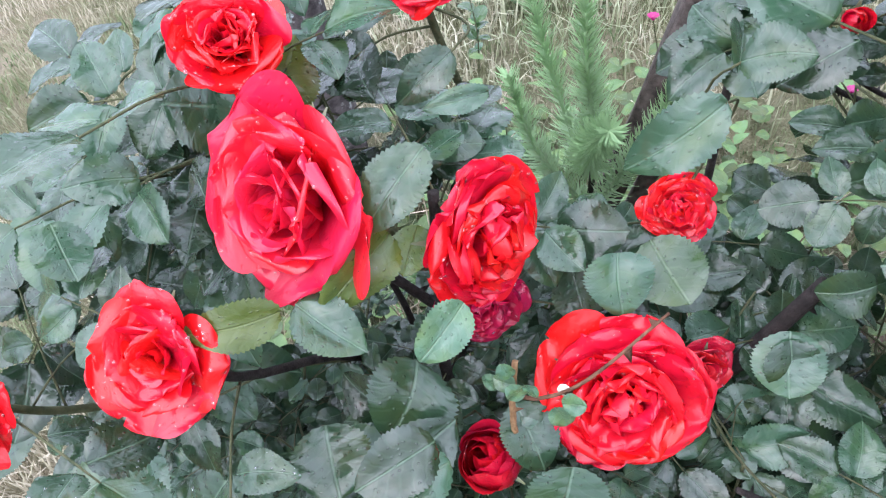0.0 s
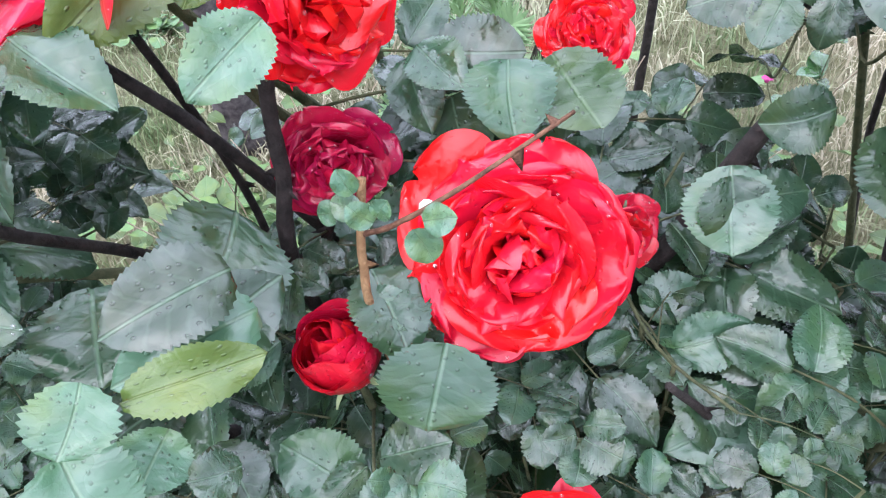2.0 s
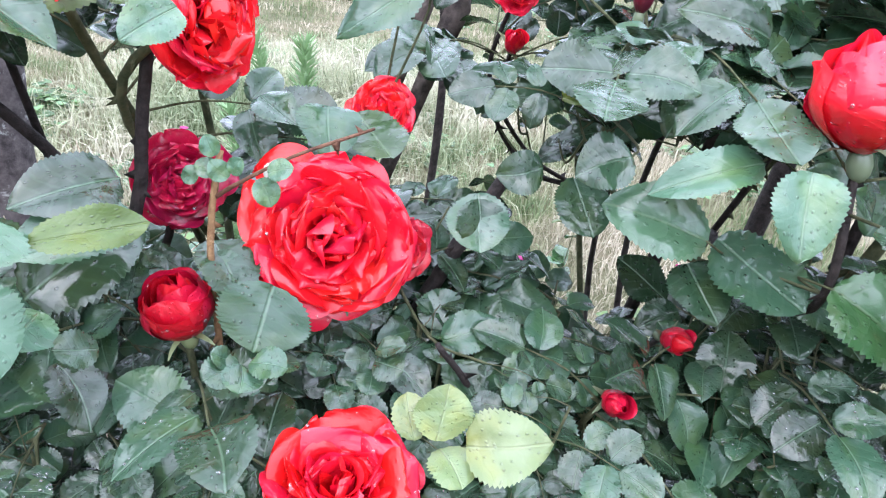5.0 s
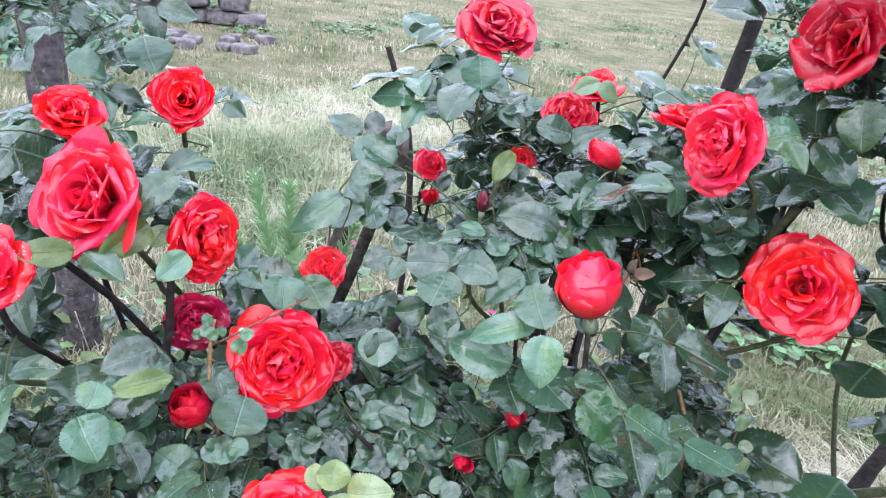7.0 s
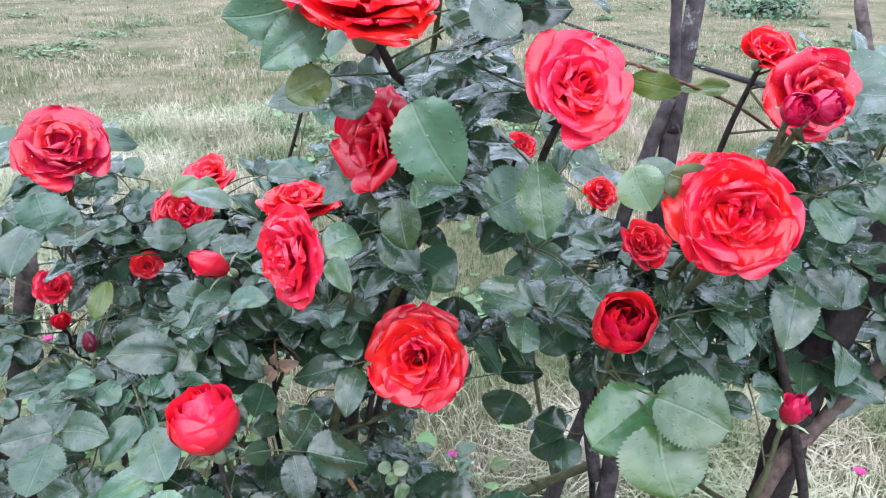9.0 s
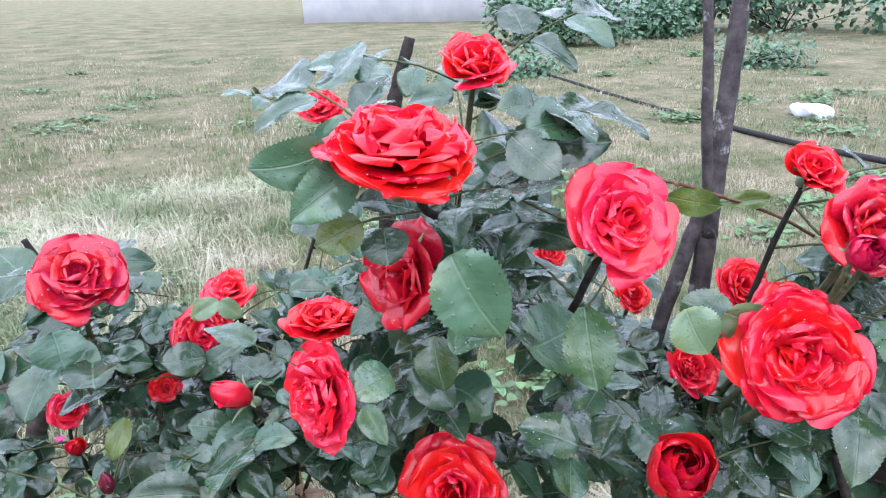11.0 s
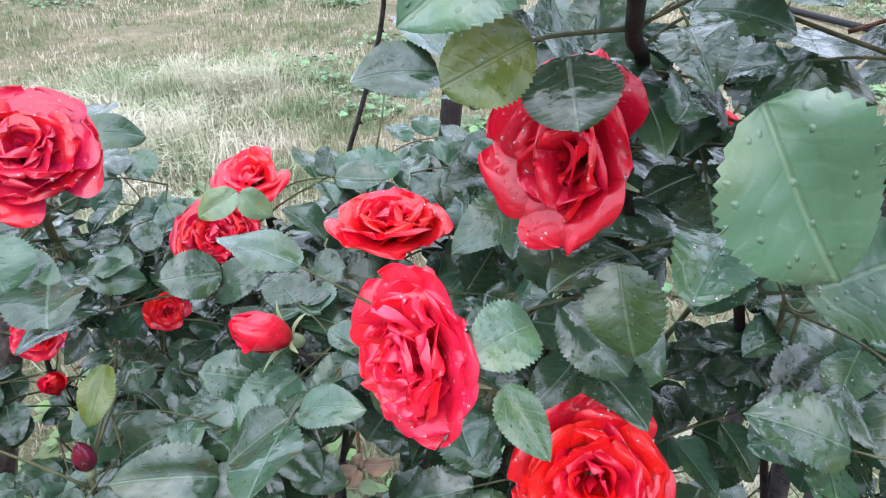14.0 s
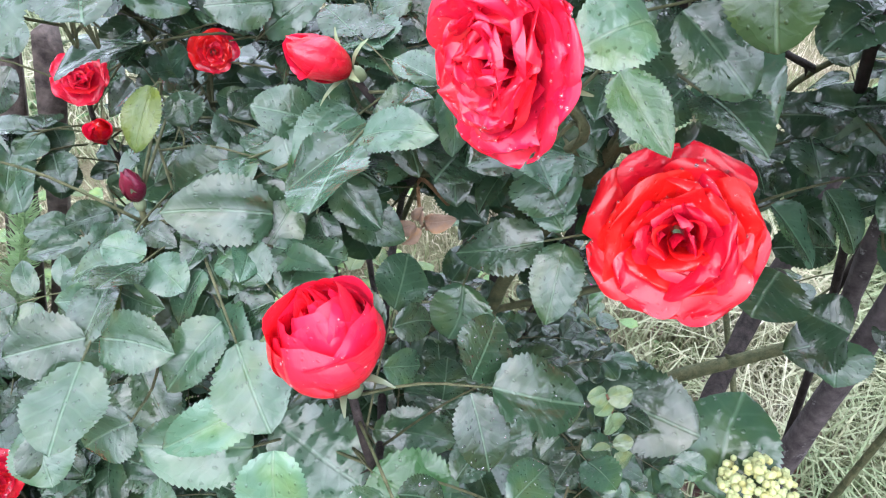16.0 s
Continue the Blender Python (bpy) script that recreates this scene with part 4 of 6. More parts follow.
def grow(bush, seed, fillers, leaf_size):
    """Canes from the ground to every bloom, leafy side shoots, and the leaves on them."""
    rnd = random.Random(seed)
    foot = PLACE[bush.name].translation
    heads = [h for h in HEADS if h[0] == bush]
    leaves, twigs, canes = [], [], []
    CANES[bush.name] = canes
    for _, c, s, base, face in heads:
        root = foot + Vector((rnd.uniform(-0.09, 0.09), rnd.uniform(-0.07, 0.07), 0))
        if bush == bush_right:
            root.x += 0.09
        root.z = ground_height(root.x, root.y) - 0.01
        forks = [w for old in canes for w in old[4:-6] if 0.16 < base.z - w.z < 0.45 and w.y > base.y]
        fork = min(forks, key=lambda w: (Vector((w.x, w.y)) - Vector((base.x, base.y + 0.1))).length) if forks else None
        neck = base - face * 0.05 - Vector((0, 0, 0.05))
        neck.y = max(neck.y, base.y + 0.005)
        low = Vector((root.x * 0.45 + neck.x * 0.55, max(neck.y + 0.17, root.y * 0.4 + neck.y * 0.6), neck.z * 0.55)) + Vector((rnd.uniform(-0.03, 0.03), 0, 0))
        if bush == bush_right:
            low.x = root.x * 0.8 + neck.x * 0.2
        bend = Vector((neck.x * 0.8 + low.x * 0.2, neck.y + 0.10, neck.z - 0.12))
        if tuple(base) in VIA:
            bend = VIA[tuple(base)]
            low = Vector((bend.x * 0.7 + root.x * 0.3, bend.y + 0.08, bend.z * 0.6))
            neck = base.lerp(bend, 0.35)
        if fork and len(canes) > (1 if bush == bush_right else 3) and tuple(base) not in VIA:
            # a side shoot of an older cane
            line = smooth_line([fork, fork.lerp(neck, 0.5) + Vector((0, 0.03, -0.03)), neck, base], 6)
        else:
            line = smooth_line([root, low, bend, neck, base], 5)
        canes.append(line)
        r = rnd.uniform(0.0022, 0.0034)
        v, f = tube_arrays(line, min(0.0048, r * (0.9 + 0.9 * (line[-1] - line[0]).length)), 0.0016 + s * 0.012, 7, 0.06, rnd.randrange(999))
        thorns_on(line, r * 1.5, 0.002, v, f, 9, rnd, 0.007)
        put("cane", mesh_of("cane", v, f, None, True, rnd.choice([CANE, CANE_DARK, CANE])), None, bush)
        # leaves below the bloom
        for k in range(4 if c.y > 0.5 else 9 if s > 0.04 else 5):
            p = line[-2 - int(k * 0.8)]
            a = k * 2.4 + rnd.uniform(-0.5, 0.5)
            compound_leaf(p, (math.cos(a), math.sin(a) - 0.25, rnd.uniform(-0.1, 0.5)), leaf_size * rnd.uniform(0.8, 1.2), rnd, leaves, twigs, rnd.choice([1, 2, 2]))
    wood = [w for line in canes for w in line[2:-2]]
    for k, (lo, hi, count, size) in enumerate(fillers):
        for _ in range(count):
            p = Vector([rnd.uniform(a, b) for a, b in zip(lo, hi)])
            q = min(wood, key=lambda w: (w - p).length + 0.4 * max(0, w.z - p.z))
            mid = q.lerp(p, 0.5) + Vector((0, 0, -0.02))
            if not clear_of_heads(p, 0.02) or (q - p).length > 0.17 or not clear_of_heads(mid, 0.0):
                continue
            shoot = smooth_line([q, mid, p], 4)
            twigs.append((shoot, 0.0013, 0.0008))
            wood += shoot[3:-1:2]
            for j in range(3):
                a = rnd.uniform(0, 6.28)
                compound_leaf(shoot[-1 - j * 2], (math.cos(a), math.sin(a) - 0.3, rnd.uniform(-0.25, 0.5)), size * rnd.uniform(0.75, 1.25), rnd, leaves, twigs, rnd.choice([1, 2, 2]))
    leaves.sort(key=lambda it: it[0].translation.y)
    near = [(single_leaf(m, k, LEAF_ONE, bush).data, m) for m, k in leaves[:300]]
    raindrops(near, bush, 5500, seed, 0.00025, 0.0012)
    joined_leaves("foliage", leaves[300:], LEAF_SHAPES, LEAF, bush)
    joined_tubes("twig", twigs, CANE, bush)
    print(bush.name, len(leaves), "leaflets")


grow(bush_left, 11, [((-0.36, 0.16, 0.28), (0.20, 0.42, 0.60), 34, 0.040), ((-0.34, 0.06, 0.16), (0.28, 0.24, 0.54), 330, 0.022), ((-0.42, 0.20, 0.30), (-0.16, 0.36, 0.56), 60, 0.024), ((-0.38, 0.14, 0.55), (-0.08, 0.34, 0.74), 30, 0.043), ((0.06, 0.24, 0.50), (0.20, 0.36, 0.64), 10, 0.040), ((-0.30, 0.30, 0.84), (-0.14, 0.42, 0.96), 7, 0.036)], 0.043)
grow(bush_mid, 12, [((0.18, 0.24, 0.55), (0.52, 0.48, 0.82), 70, 0.040), ((0.14, 0.17, 0.14), (0.44, 0.34, 0.54), 120, 0.022), ((0.20, 0.20, 0.45), (0.44, 0.40, 0.68), 34, 0.042), ((0.42, 0.14, 0.78), (0.60, 0.34, 1.0), 30, 0.045), ((0.20, 0.30, 0.72), (0.30, 0.42, 0.89), 14, 0.042), ((0.38, 0.44, 0.86), (0.47, 0.52, 0.92), 4, 0.034), ((0.28, 0.28, 0.76), (0.62, 0.50, 0.87), 34, 0.038), ((0.34, 0.10, 0.38), (0.47, 0.22, 0.54), 26, 0.020), ((0.44, 0.16, 0.38), (0.60, 0.32, 0.56), 55, 0.023)], 0.046)
grow(bush_right, 13, [((0.55, 0.14, 0.80), (0.76, 0.32, 1.0), 24, 0.042), ((0.56, 0.08, 0.70), (0.95, 0.32, 0.95), 48, 0.045), ((0.82, 0.04, 0.72), (1.05, 0.25, 1.0), 20, 0.045), ((0.60, 0.08, 0.45), (1.0, 0.40, 0.68), 10, 0.040), ((0.60, 0.08, 0.52), (0.76, 0.22, 0.74), 34, 0.044)], 0.046)


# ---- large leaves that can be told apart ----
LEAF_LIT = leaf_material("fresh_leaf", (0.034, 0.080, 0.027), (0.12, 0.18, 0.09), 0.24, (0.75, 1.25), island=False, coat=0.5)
LEAF_PALE2 = leaf_material("light_leaf", (0.062, 0.128, 0.072), (0.16, 0.23, 0.13), 0.26, (0.85, 1.2), island=False)
BIG_COUNT = [0]


def big_leaf(bush, base, tip, width, mat, kind=None):
    """A leaf from its stalk end to its tip, upper side turned to the open side and the sky."""
    b, t = Vector(base), Vector(tip)
    BIG_COUNT[0] += 1
    k = BIG_COUNT[0]
    rnd = random.Random(k)
    top = ((VIEW - b).normalized() * 0.8 + Vector((rnd.uniform(-0.3, 0.3), rnd.uniform(-0.2, 0.3), rnd.uniform(0.1, 0.6)))).normalized()
    size = (t - b).length
    m = leaf_pose(b, t - b, top, 1.0) @ Matrix.Diagonal((width / 0.66, size, size, 1))
    if kind:
        single_leaf(m, k, mat, bush, kind)
    else:
        single_leaf(m, k % 8 if size > 0.024 else 8 + k % 4, mat, bush)
    STALKS[bush.name].append((b, (t - b).normalized(), size))


STALKS = {bush_left.name: [], bush_mid.name: [], bush_right.name: []}
big_leaf(bush_left, (-0.037, 0.172, 0.777), (-0.057, 0.133, 0.761), 0.027, LEAF_ONE)
big_leaf(bush_left, (-0.056, 0.153, 0.735), (-0.072, 0.108, 0.720), 0.026, LEAF_OLIVE)
big_leaf(bush_left, (-0.046, 0.166, 0.729), (-0.047, 0.140, 0.719), 0.017, LEAF_OLIVE)
big_leaf(bush_left, (-0.097, 0.104, 0.724), (-0.126, 0.072, 0.737), 0.025, LEAF_OLIVE)
big_leaf(bush_left, (-0.095, 0.113, 0.719), (-0.056, 0.104, 0.702), 0.027, LEAF_ONE)
big_leaf(bush_left, (-0.063, 0.156, 0.616), (-0.066, 0.108, 0.602), 0.049, LEAF_ONE)
big_leaf(bush_left, (-0.104, 0.102, 0.613), (-0.083, 0.067, 0.599), 0.038, LEAF_ONE)
big_leaf(bush_left, (-0.025, 0.091, 0.649), (-0.053, 0.054, 0.653), 0.034, LEAF_ONE)
big_leaf(bush_left, (-0.011, 0.127, 0.723), (-0.021, 0.096, 0.716), 0.022, LEAF_PALE2)
big_leaf(bush_left, (0.048, 0.226, 0.661), (0.059, 0.195, 0.644), 0.035, LEAF_ONE)
big_leaf(bush_left, (0.065, 0.246, 0.654), (0.093, 0.214, 0.638), 0.037, LEAF_LIT)
big_leaf(bush_left, (0.096, 0.273, 0.739), (0.047, 0.242, 0.713), 0.036, LEAF_ONE)
big_leaf(bush_left, (-0.142, 0.211, 0.764), (-0.128, 0.232, 0.794), 0.040, LEAF_OLIVE)
big_leaf(bush_left, (0.099, 0.286, 0.755), (0.133, 0.280, 0.767), 0.026, LEAF_ONE)
big_leaf(bush_left, (-0.163, 0.210, 0.759), (-0.191, 0.186, 0.778), 0.040, LEAF_ONE)
big_leaf(bush_left, (-0.052, 0.264, 0.768), (-0.076, 0.233, 0.754), 0.024, LEAF_ONE)
big_leaf(bush_left, (-0.001, 0.152, 0.594), (0.025, 0.121, 0.583), 0.033, LEAF_ONE)
big_leaf(bush_left, (-0.207, 0.161, 0.744), (-0.229, 0.133, 0.760), 0.025, LEAF_ONE)
big_leaf(bush_left, (-0.228, 0.114, 0.752), (-0.209, 0.096, 0.731), 0.023, LEAF_ONE)
big_leaf(bush_left, (-0.019, 0.221, 0.774), (-0.046, 0.202, 0.777), 0.014, LEAF_ONE)
big_leaf(bush_left, (0.002, 0.238, 0.659), (0.030, 0.219, 0.649), 0.026, LEAF_ONE)
big_leaf(bush_left, (0.194, 0.251, 0.634), (0.163, 0.242, 0.628), 0.026, LEAF_ONE)
big_leaf(bush_left, (0.040, 0.123, 0.586), (0.038, 0.095, 0.561), 0.041, LEAF_ONE)
big_leaf(bush_left, (-0.003, 0.139, 0.590), (0.031, 0.135, 0.583), 0.018, LEAF_ONE)
big_leaf(bush_left, (0.150, 0.214, 0.618), (0.158, 0.194, 0.593), 0.031, LEAF_ONE)
big_leaf(bush_left, (0.150, 0.053, 0.551), (0.185, 0.044, 0.568), 0.030, LEAF_PALE)
big_leaf(bush_left, (0.135, 0.050, 0.555), (0.138, 0.061, 0.580), 0.023, LEAF_PALE)
big_leaf(bush_left, (0.125, 0.049, 0.554), (0.119, 0.058, 0.574), 0.015, LEAF_PALE)
big_leaf(bush_left, (0.138, 0.058, 0.544), (0.150, 0.039, 0.541), 0.021, LEAF_PALE)
big_leaf(bush_left, (-0.068, 0.077, 0.586), (-0.024, 0.113, 0.619), 0.038, LEAF_ONE)
big_leaf(bush_left, (-0.042, 0.041, 0.636), (-0.001, 0.062, 0.644), 0.016, LEAF_OLIVE)
big_leaf(bush_left, (-0.019, 0.090, 0.631), (-0.053, 0.048, 0.633), 0.032, LEAF_PALE2)
big_leaf(bush_left, (-0.052, 0.040, 0.645), (-0.049, 0.018, 0.638), 0.022, LEAF_PALE2)
big_leaf(bush_left, (-0.065, 0.029, 0.617), (-0.039, 0.011, 0.596), 0.032, LEAF_PALE2)
big_leaf(bush_left, (-0.050, 0.058, 0.593), (-0.050, 0.033, 0.589), 0.022, LEAF_PALE2)
big_leaf(bush_left, (-0.054, 0.075, 0.553), (-0.028, 0.057, 0.537), 0.028, LEAF_ONE)
big_leaf(bush_mid, (0.228, 0.169, 0.672), (0.198, 0.169, 0.656), 0.032, LEAF_ONE)
big_leaf(bush_left, (0.039, 0.065, 0.573), (0.042, 0.051, 0.569), 0.015, LEAF_ONE)
big_leaf(bush_left, (0.038, 0.065, 0.574), (0.026, 0.050, 0.574), 0.012, LEAF_ONE)
big_leaf(bush_left, (0.042, 0.066, 0.574), (0.060, 0.063, 0.578), 0.016, LEAF_ONE)
big_leaf(bush_left, (0.034, 0.065, 0.575), (0.028, 0.058, 0.583), 0.009, LEAF_ONE)
big_leaf(bush_left, (0.099, 0.105, 0.552), (0.099, 0.091, 0.547), 0.013, LEAF_ONE)
big_leaf(bush_left, (0.100, 0.108, 0.556), (0.115, 0.100, 0.559), 0.015, LEAF_ONE)
big_leaf(bush_left, (0.099, 0.111, 0.560), (0.114, 0.108, 0.570), 0.011, LEAF_ONE)
big_leaf(bush_left, (0.097, 0.109, 0.557), (0.085, 0.101, 0.560), 0.011, LEAF_ONE)
big_leaf(bush_mid, (0.203, 0.191, 0.520), (0.219, 0.180, 0.528), 0.018, LEAF_ONE)
big_leaf(bush_mid, (0.200, 0.191, 0.520), (0.184, 0.191, 0.527), 0.018, LEAF_ONE)
big_leaf(bush_mid, (0.200, 0.185, 0.511), (0.184, 0.182, 0.514), 0.015, LEAF_ONE)
big_leaf(bush_left, (-0.024, 0.057, 0.578), (-0.036, 0.043, 0.586), 0.015, LEAF_ONE)
big_leaf(bush_mid, (0.317, 0.248, 0.738), (0.260, 0.240, 0.756), 0.034, LEAF_ONE)
big_leaf(bush_mid, (0.328, 0.289, 0.766), (0.337, 0.257, 0.734), 0.038, LEAF_ONE)
big_leaf(bush_mid, (0.359, 0.272, 0.711), (0.392, 0.252, 0.703), 0.030, LEAF_ONE)
big_leaf(bush_mid, (0.375, 0.288, 0.762), (0.410, 0.270, 0.755), 0.038, LEAF_ONE)
big_leaf(bush_mid, (0.243, 0.234, 0.709), (0.272, 0.237, 0.716), 0.021, LEAF_PALE2)
big_leaf(bush_mid, (0.234, 0.263, 0.690), (0.195, 0.235, 0.688), 0.028, LEAF_OLIVE)
big_leaf(bush_mid, (0.289, 0.234, 0.701), (0.244, 0.207, 0.697), 0.038, LEAF_ONE)
big_leaf(bush_mid, (0.285, 0.170, 0.627), (0.225, 0.165, 0.649), 0.042, LEAF_PALE2)
big_leaf(bush_mid, (0.283, 0.185, 0.605), (0.299, 0.150, 0.591), 0.037, LEAF_ONE)
big_leaf(bush_mid, (0.298, 0.188, 0.623), (0.344, 0.146, 0.602), 0.045, LEAF_ONE)
big_leaf(bush_mid, (0.357, 0.194, 0.587), (0.407, 0.171, 0.585), 0.035, LEAF_ONE)
big_leaf(bush_mid, (0.447, 0.111, 0.887), (0.456, 0.083, 0.871), 0.017, LEAF_LIT)
big_leaf(bush_right, (0.627, 0.161, 0.452), (0.670, 0.211, 0.512), 0.077, LEAF_ONE)
big_leaf(bush_right, (0.542, 0.234, 0.525), (0.601, 0.176, 0.528), 0.052, LEAF_ONE)
big_leaf(bush_right, (0.705, 0.190, 0.599), (0.666, 0.199, 0.585), 0.044, LEAF_ONE)
big_leaf(bush_right, (0.704, 0.189, 0.607), (0.678, 0.213, 0.614), 0.039, LEAF_ONE)
big_leaf(bush_right, (0.710, 0.192, 0.593), (0.692, 0.169, 0.575), 0.038, LEAF_ONE)
big_leaf(bush_right, (0.658, 0.226, 0.643), (0.633, 0.208, 0.620), 0.048, LEAF_ONE)
big_leaf(bush_mid, (0.537, 0.204, 0.832), (0.563, 0.168, 0.824), 0.050, LEAF_ONE)
big_leaf(bush_mid, (0.341, 0.258, 0.727), (0.350, 0.231, 0.708), 0.019, LEAF_ONE)
big_leaf(bush_mid, (0.288, 0.178, 0.696), (0.312, 0.160, 0.688), 0.028, LEAF_ONE)
big_leaf(bush_mid, (0.214, 0.242, 0.632), (0.228, 0.208, 0.606), 0.030, LEAF_ONE)
big_leaf(bush_mid, (0.271, 0.319, 0.784), (0.273, 0.303, 0.770), 0.022, LEAF_ONE)
big_leaf(bush_mid, (0.263, 0.294, 0.802), (0.248, 0.268, 0.781), 0.019, LEAF_OLIVE)
big_leaf(bush_right, (0.495, 0.057, 1.013), (0.519, 0.030, 0.966), 0.040, LEAF_PALE2)
big_leaf(bush_right, (0.578, 0.043, 0.972), (0.576, 0.018, 0.926), 0.026, LEAF_LIT)
big_leaf(bush_right, (0.672, 0.005, 0.791), (0.619, 0.001, 0.758), 0.043, LEAF_LIT, ROUND_SHAPES)
big_leaf(bush_right, (0.657, -0.015, 0.806), (0.688, -0.058, 0.802), 0.038, LEAF_LIT, ROUND_SHAPES)
big_leaf(bush_right, (0.659, -0.020, 0.786), (0.654, -0.061, 0.755), 0.045, LEAF_LIT, ROUND_SHAPES)
big_leaf(bush_mid, (0.454, 0.115, 1.020), (0.424, 0.113, 1.008), 0.022, LEAF_OLIVE)
big_leaf(bush_mid, (0.454, 0.172, 1.059), (0.404, 0.166, 1.042), 0.034, LEAF_ONE)
big_leaf(bush_right, (0.689, 0.054, 0.960), (0.665, 0.050, 0.933), 0.034, LEAF_ONE)
big_leaf(bush_mid, (0.578, 0.116, 1.063), (0.617, 0.090, 1.065), 0.029, LEAF_ONE)
big_leaf(bush_right, (0.563, 0.092, 0.920), (0.594, 0.075, 0.944), 0.041, LEAF_ONE)
big_leaf(bush_mid, (0.438, 0.121, 1.067), (0.390, 0.115, 1.058), 0.034, LEAF_PALE2)
big_leaf(bush_mid, (0.450, 0.105, 1.054), (0.408, 0.100, 1.030), 0.030, LEAF_PALE2)
big_leaf(bush_right, (0.564, 0.166, 1.038), (0.630, 0.121, 1.064), 0.028, LEAF_ONE)
big_leaf(bush_mid, (0.470, 0.122, 1.012), (0.468, 0.106, 0.992), 0.026, LEAF_ONE)
big_leaf(bush_mid, (0.299, 0.161, 0.681), (0.238, 0.150, 0.667), 0.029, LEAF_PALE2)
big_leaf(bush_mid, (0.351, 0.144, 0.619), (0.396, 0.108, 0.604), 0.051, LEAF_LIT)
big_leaf(bush_mid, (0.305, 0.124, 0.689), (0.301, 0.094, 0.656), 0.030, LEAF_PALE2)
big_leaf(bush_mid, (0.150, 0.219, 0.620), (0.155, 0.191, 0.591), 0.032, LEAF_ONE)
big_leaf(bush_left, (-0.136, 0.205, 0.778), (-0.158, 0.180, 0.748), 0.046, LEAF_ONE)
big_leaf(bush_left, (-0.109, 0.283, 0.873), (-0.093, 0.274, 0.841), 0.045, LEAF_ONE)
big_leaf(bush_mid, (0.430, 0.246, 0.659), (0.415, 0.225, 0.628), 0.036, LEAF_ONE)
big_leaf(bush_mid, (0.217, 0.305, 0.891), (0.224, 0.292, 0.861), 0.034, LEAF_ONE)
big_leaf(bush_left, (-0.170, 0.254, 0.853), (-0.136, 0.259, 0.838), 0.031, LEAF_ONE)
big_leaf(bush_mid, (0.506, 0.134, 0.920), (0.502, 0.110, 0.889), 0.031, LEAF_LIT)
big_leaf(bush_mid, (0.476, 0.150, 0.884), (0.444, 0.138, 0.882), 0.027, LEAF_PALE2)
big_leaf(bush_right, (0.712, 0.16, 0.998), (0.764, 0.155, 0.985), 0.019, LEAF_OLIVE)
big_leaf(bush_right, (0.815, 0.16, 0.985), (0.770, 0.157, 0.992), 0.017, LEAF_OLIVE)
big_leaf(bush_right, (0.640, 0.026, 0.968), (0.652, 0.014, 0.940), 0.030, LEAF_SAGE)
big_leaf(bush_right, (0.668, 0.024, 0.962), (0.690, 0.014, 0.948), 0.026, LEAF_SAGE)

big_leaf(bush_mid, (0.332, 0.375, 0.809), (0.291, 0.365, 0.815), 0.028, LEAF_ONE)
big_leaf(bush_mid, (0.323, 0.375, 0.788), (0.367, 0.365, 0.826), 0.028, LEAF_ONE)
big_leaf(bush_mid, (0.352, 0.375, 0.869), (0.325, 0.365, 0.860), 0.019, LEAF_SAGE)
big_leaf(bush_mid, (0.353, 0.375, 0.868), (0.373, 0.365, 0.853), 0.017, LEAF_SAGE)


def stalks(bush):
    """Leaf stalks that bend back from each large leaf to the nearest cane."""
    lines = []
    for b, d, size in STALKS[bush.name]:
        cane = min((p for line in CANES[bush.name] for p in line), key=lambda p: (p - b).length + (0.4 if p.z > b.z else 0))
        mid = b - d * min(size * 0.3, 0.012) + (cane - b) * 0.2 + Vector((0, 0.012, -0.006))
        if (cane - b).length < 0.12 and clear_of_heads(mid, 0.0) and clear_of_heads((mid + cane) / 2, 0.0):
            lines.append((smooth_line([b + d * size * 0.02, mid, cane], 4), 0.0007, 0.0011))
    joined_tubes("leaf_stalk", lines, CANE, bush)


for bush in (bush_left, bush_mid, bush_right):
    stalks(bush)

# ---- trees, stakes and posts ----
def trunk_thing(name, label, category, runs, mat, sides=10):
    """A woody stem: runs are (part name, points, radius at start, radius at end)."""
    foot = Vector(runs[0][1][0])
    ob = thing(name, foot, label, category)
    for k, (pname, pts, r0, r1) in enumerate(runs):
        line = smooth_line(pts, 8)
        v, f = tube_arrays(line, r0, r1, sides, 0.09, 31 + k)
        put(pname, mesh_of(pname, v, f, None, True, mat), None, ob)
    return ob


trunk_thing("young_tree", "slender grey-barked young tree with a forked lichen-spotted stem", "tree", [
    ("trunk", [(0.80, 0.27, -0.02), (0.815, 0.26, 0.4), (0.822, 0.252, 0.75), (0.828, 0.25, 0.93)], 0.014, 0.0098),
    ("limb", [(0.828, 0.25, 0.92), (0.835, 0.255, 1.03), (0.845, 0.262, 1.14), (0.85, 0.27, 1.3), (0.87, 0.28, 1.9)], 0.0102, 0.0065),
    ("limb", [(0.826, 0.25, 0.945), (0.815, 0.252, 1.03), (0.808, 0.256, 1.12), (0.79, 0.27, 1.3), (0.76, 0.30, 1.8)], 0.006, 0.004),
    ("limb", [(0.80, 0.265, 0.45), (0.768, 0.26, 0.62), (0.778, 0.257, 0.78), (0.806, 0.254, 0.90), (0.822, 0.252, 0.955)], 0.0085, 0.0075)], BARK)
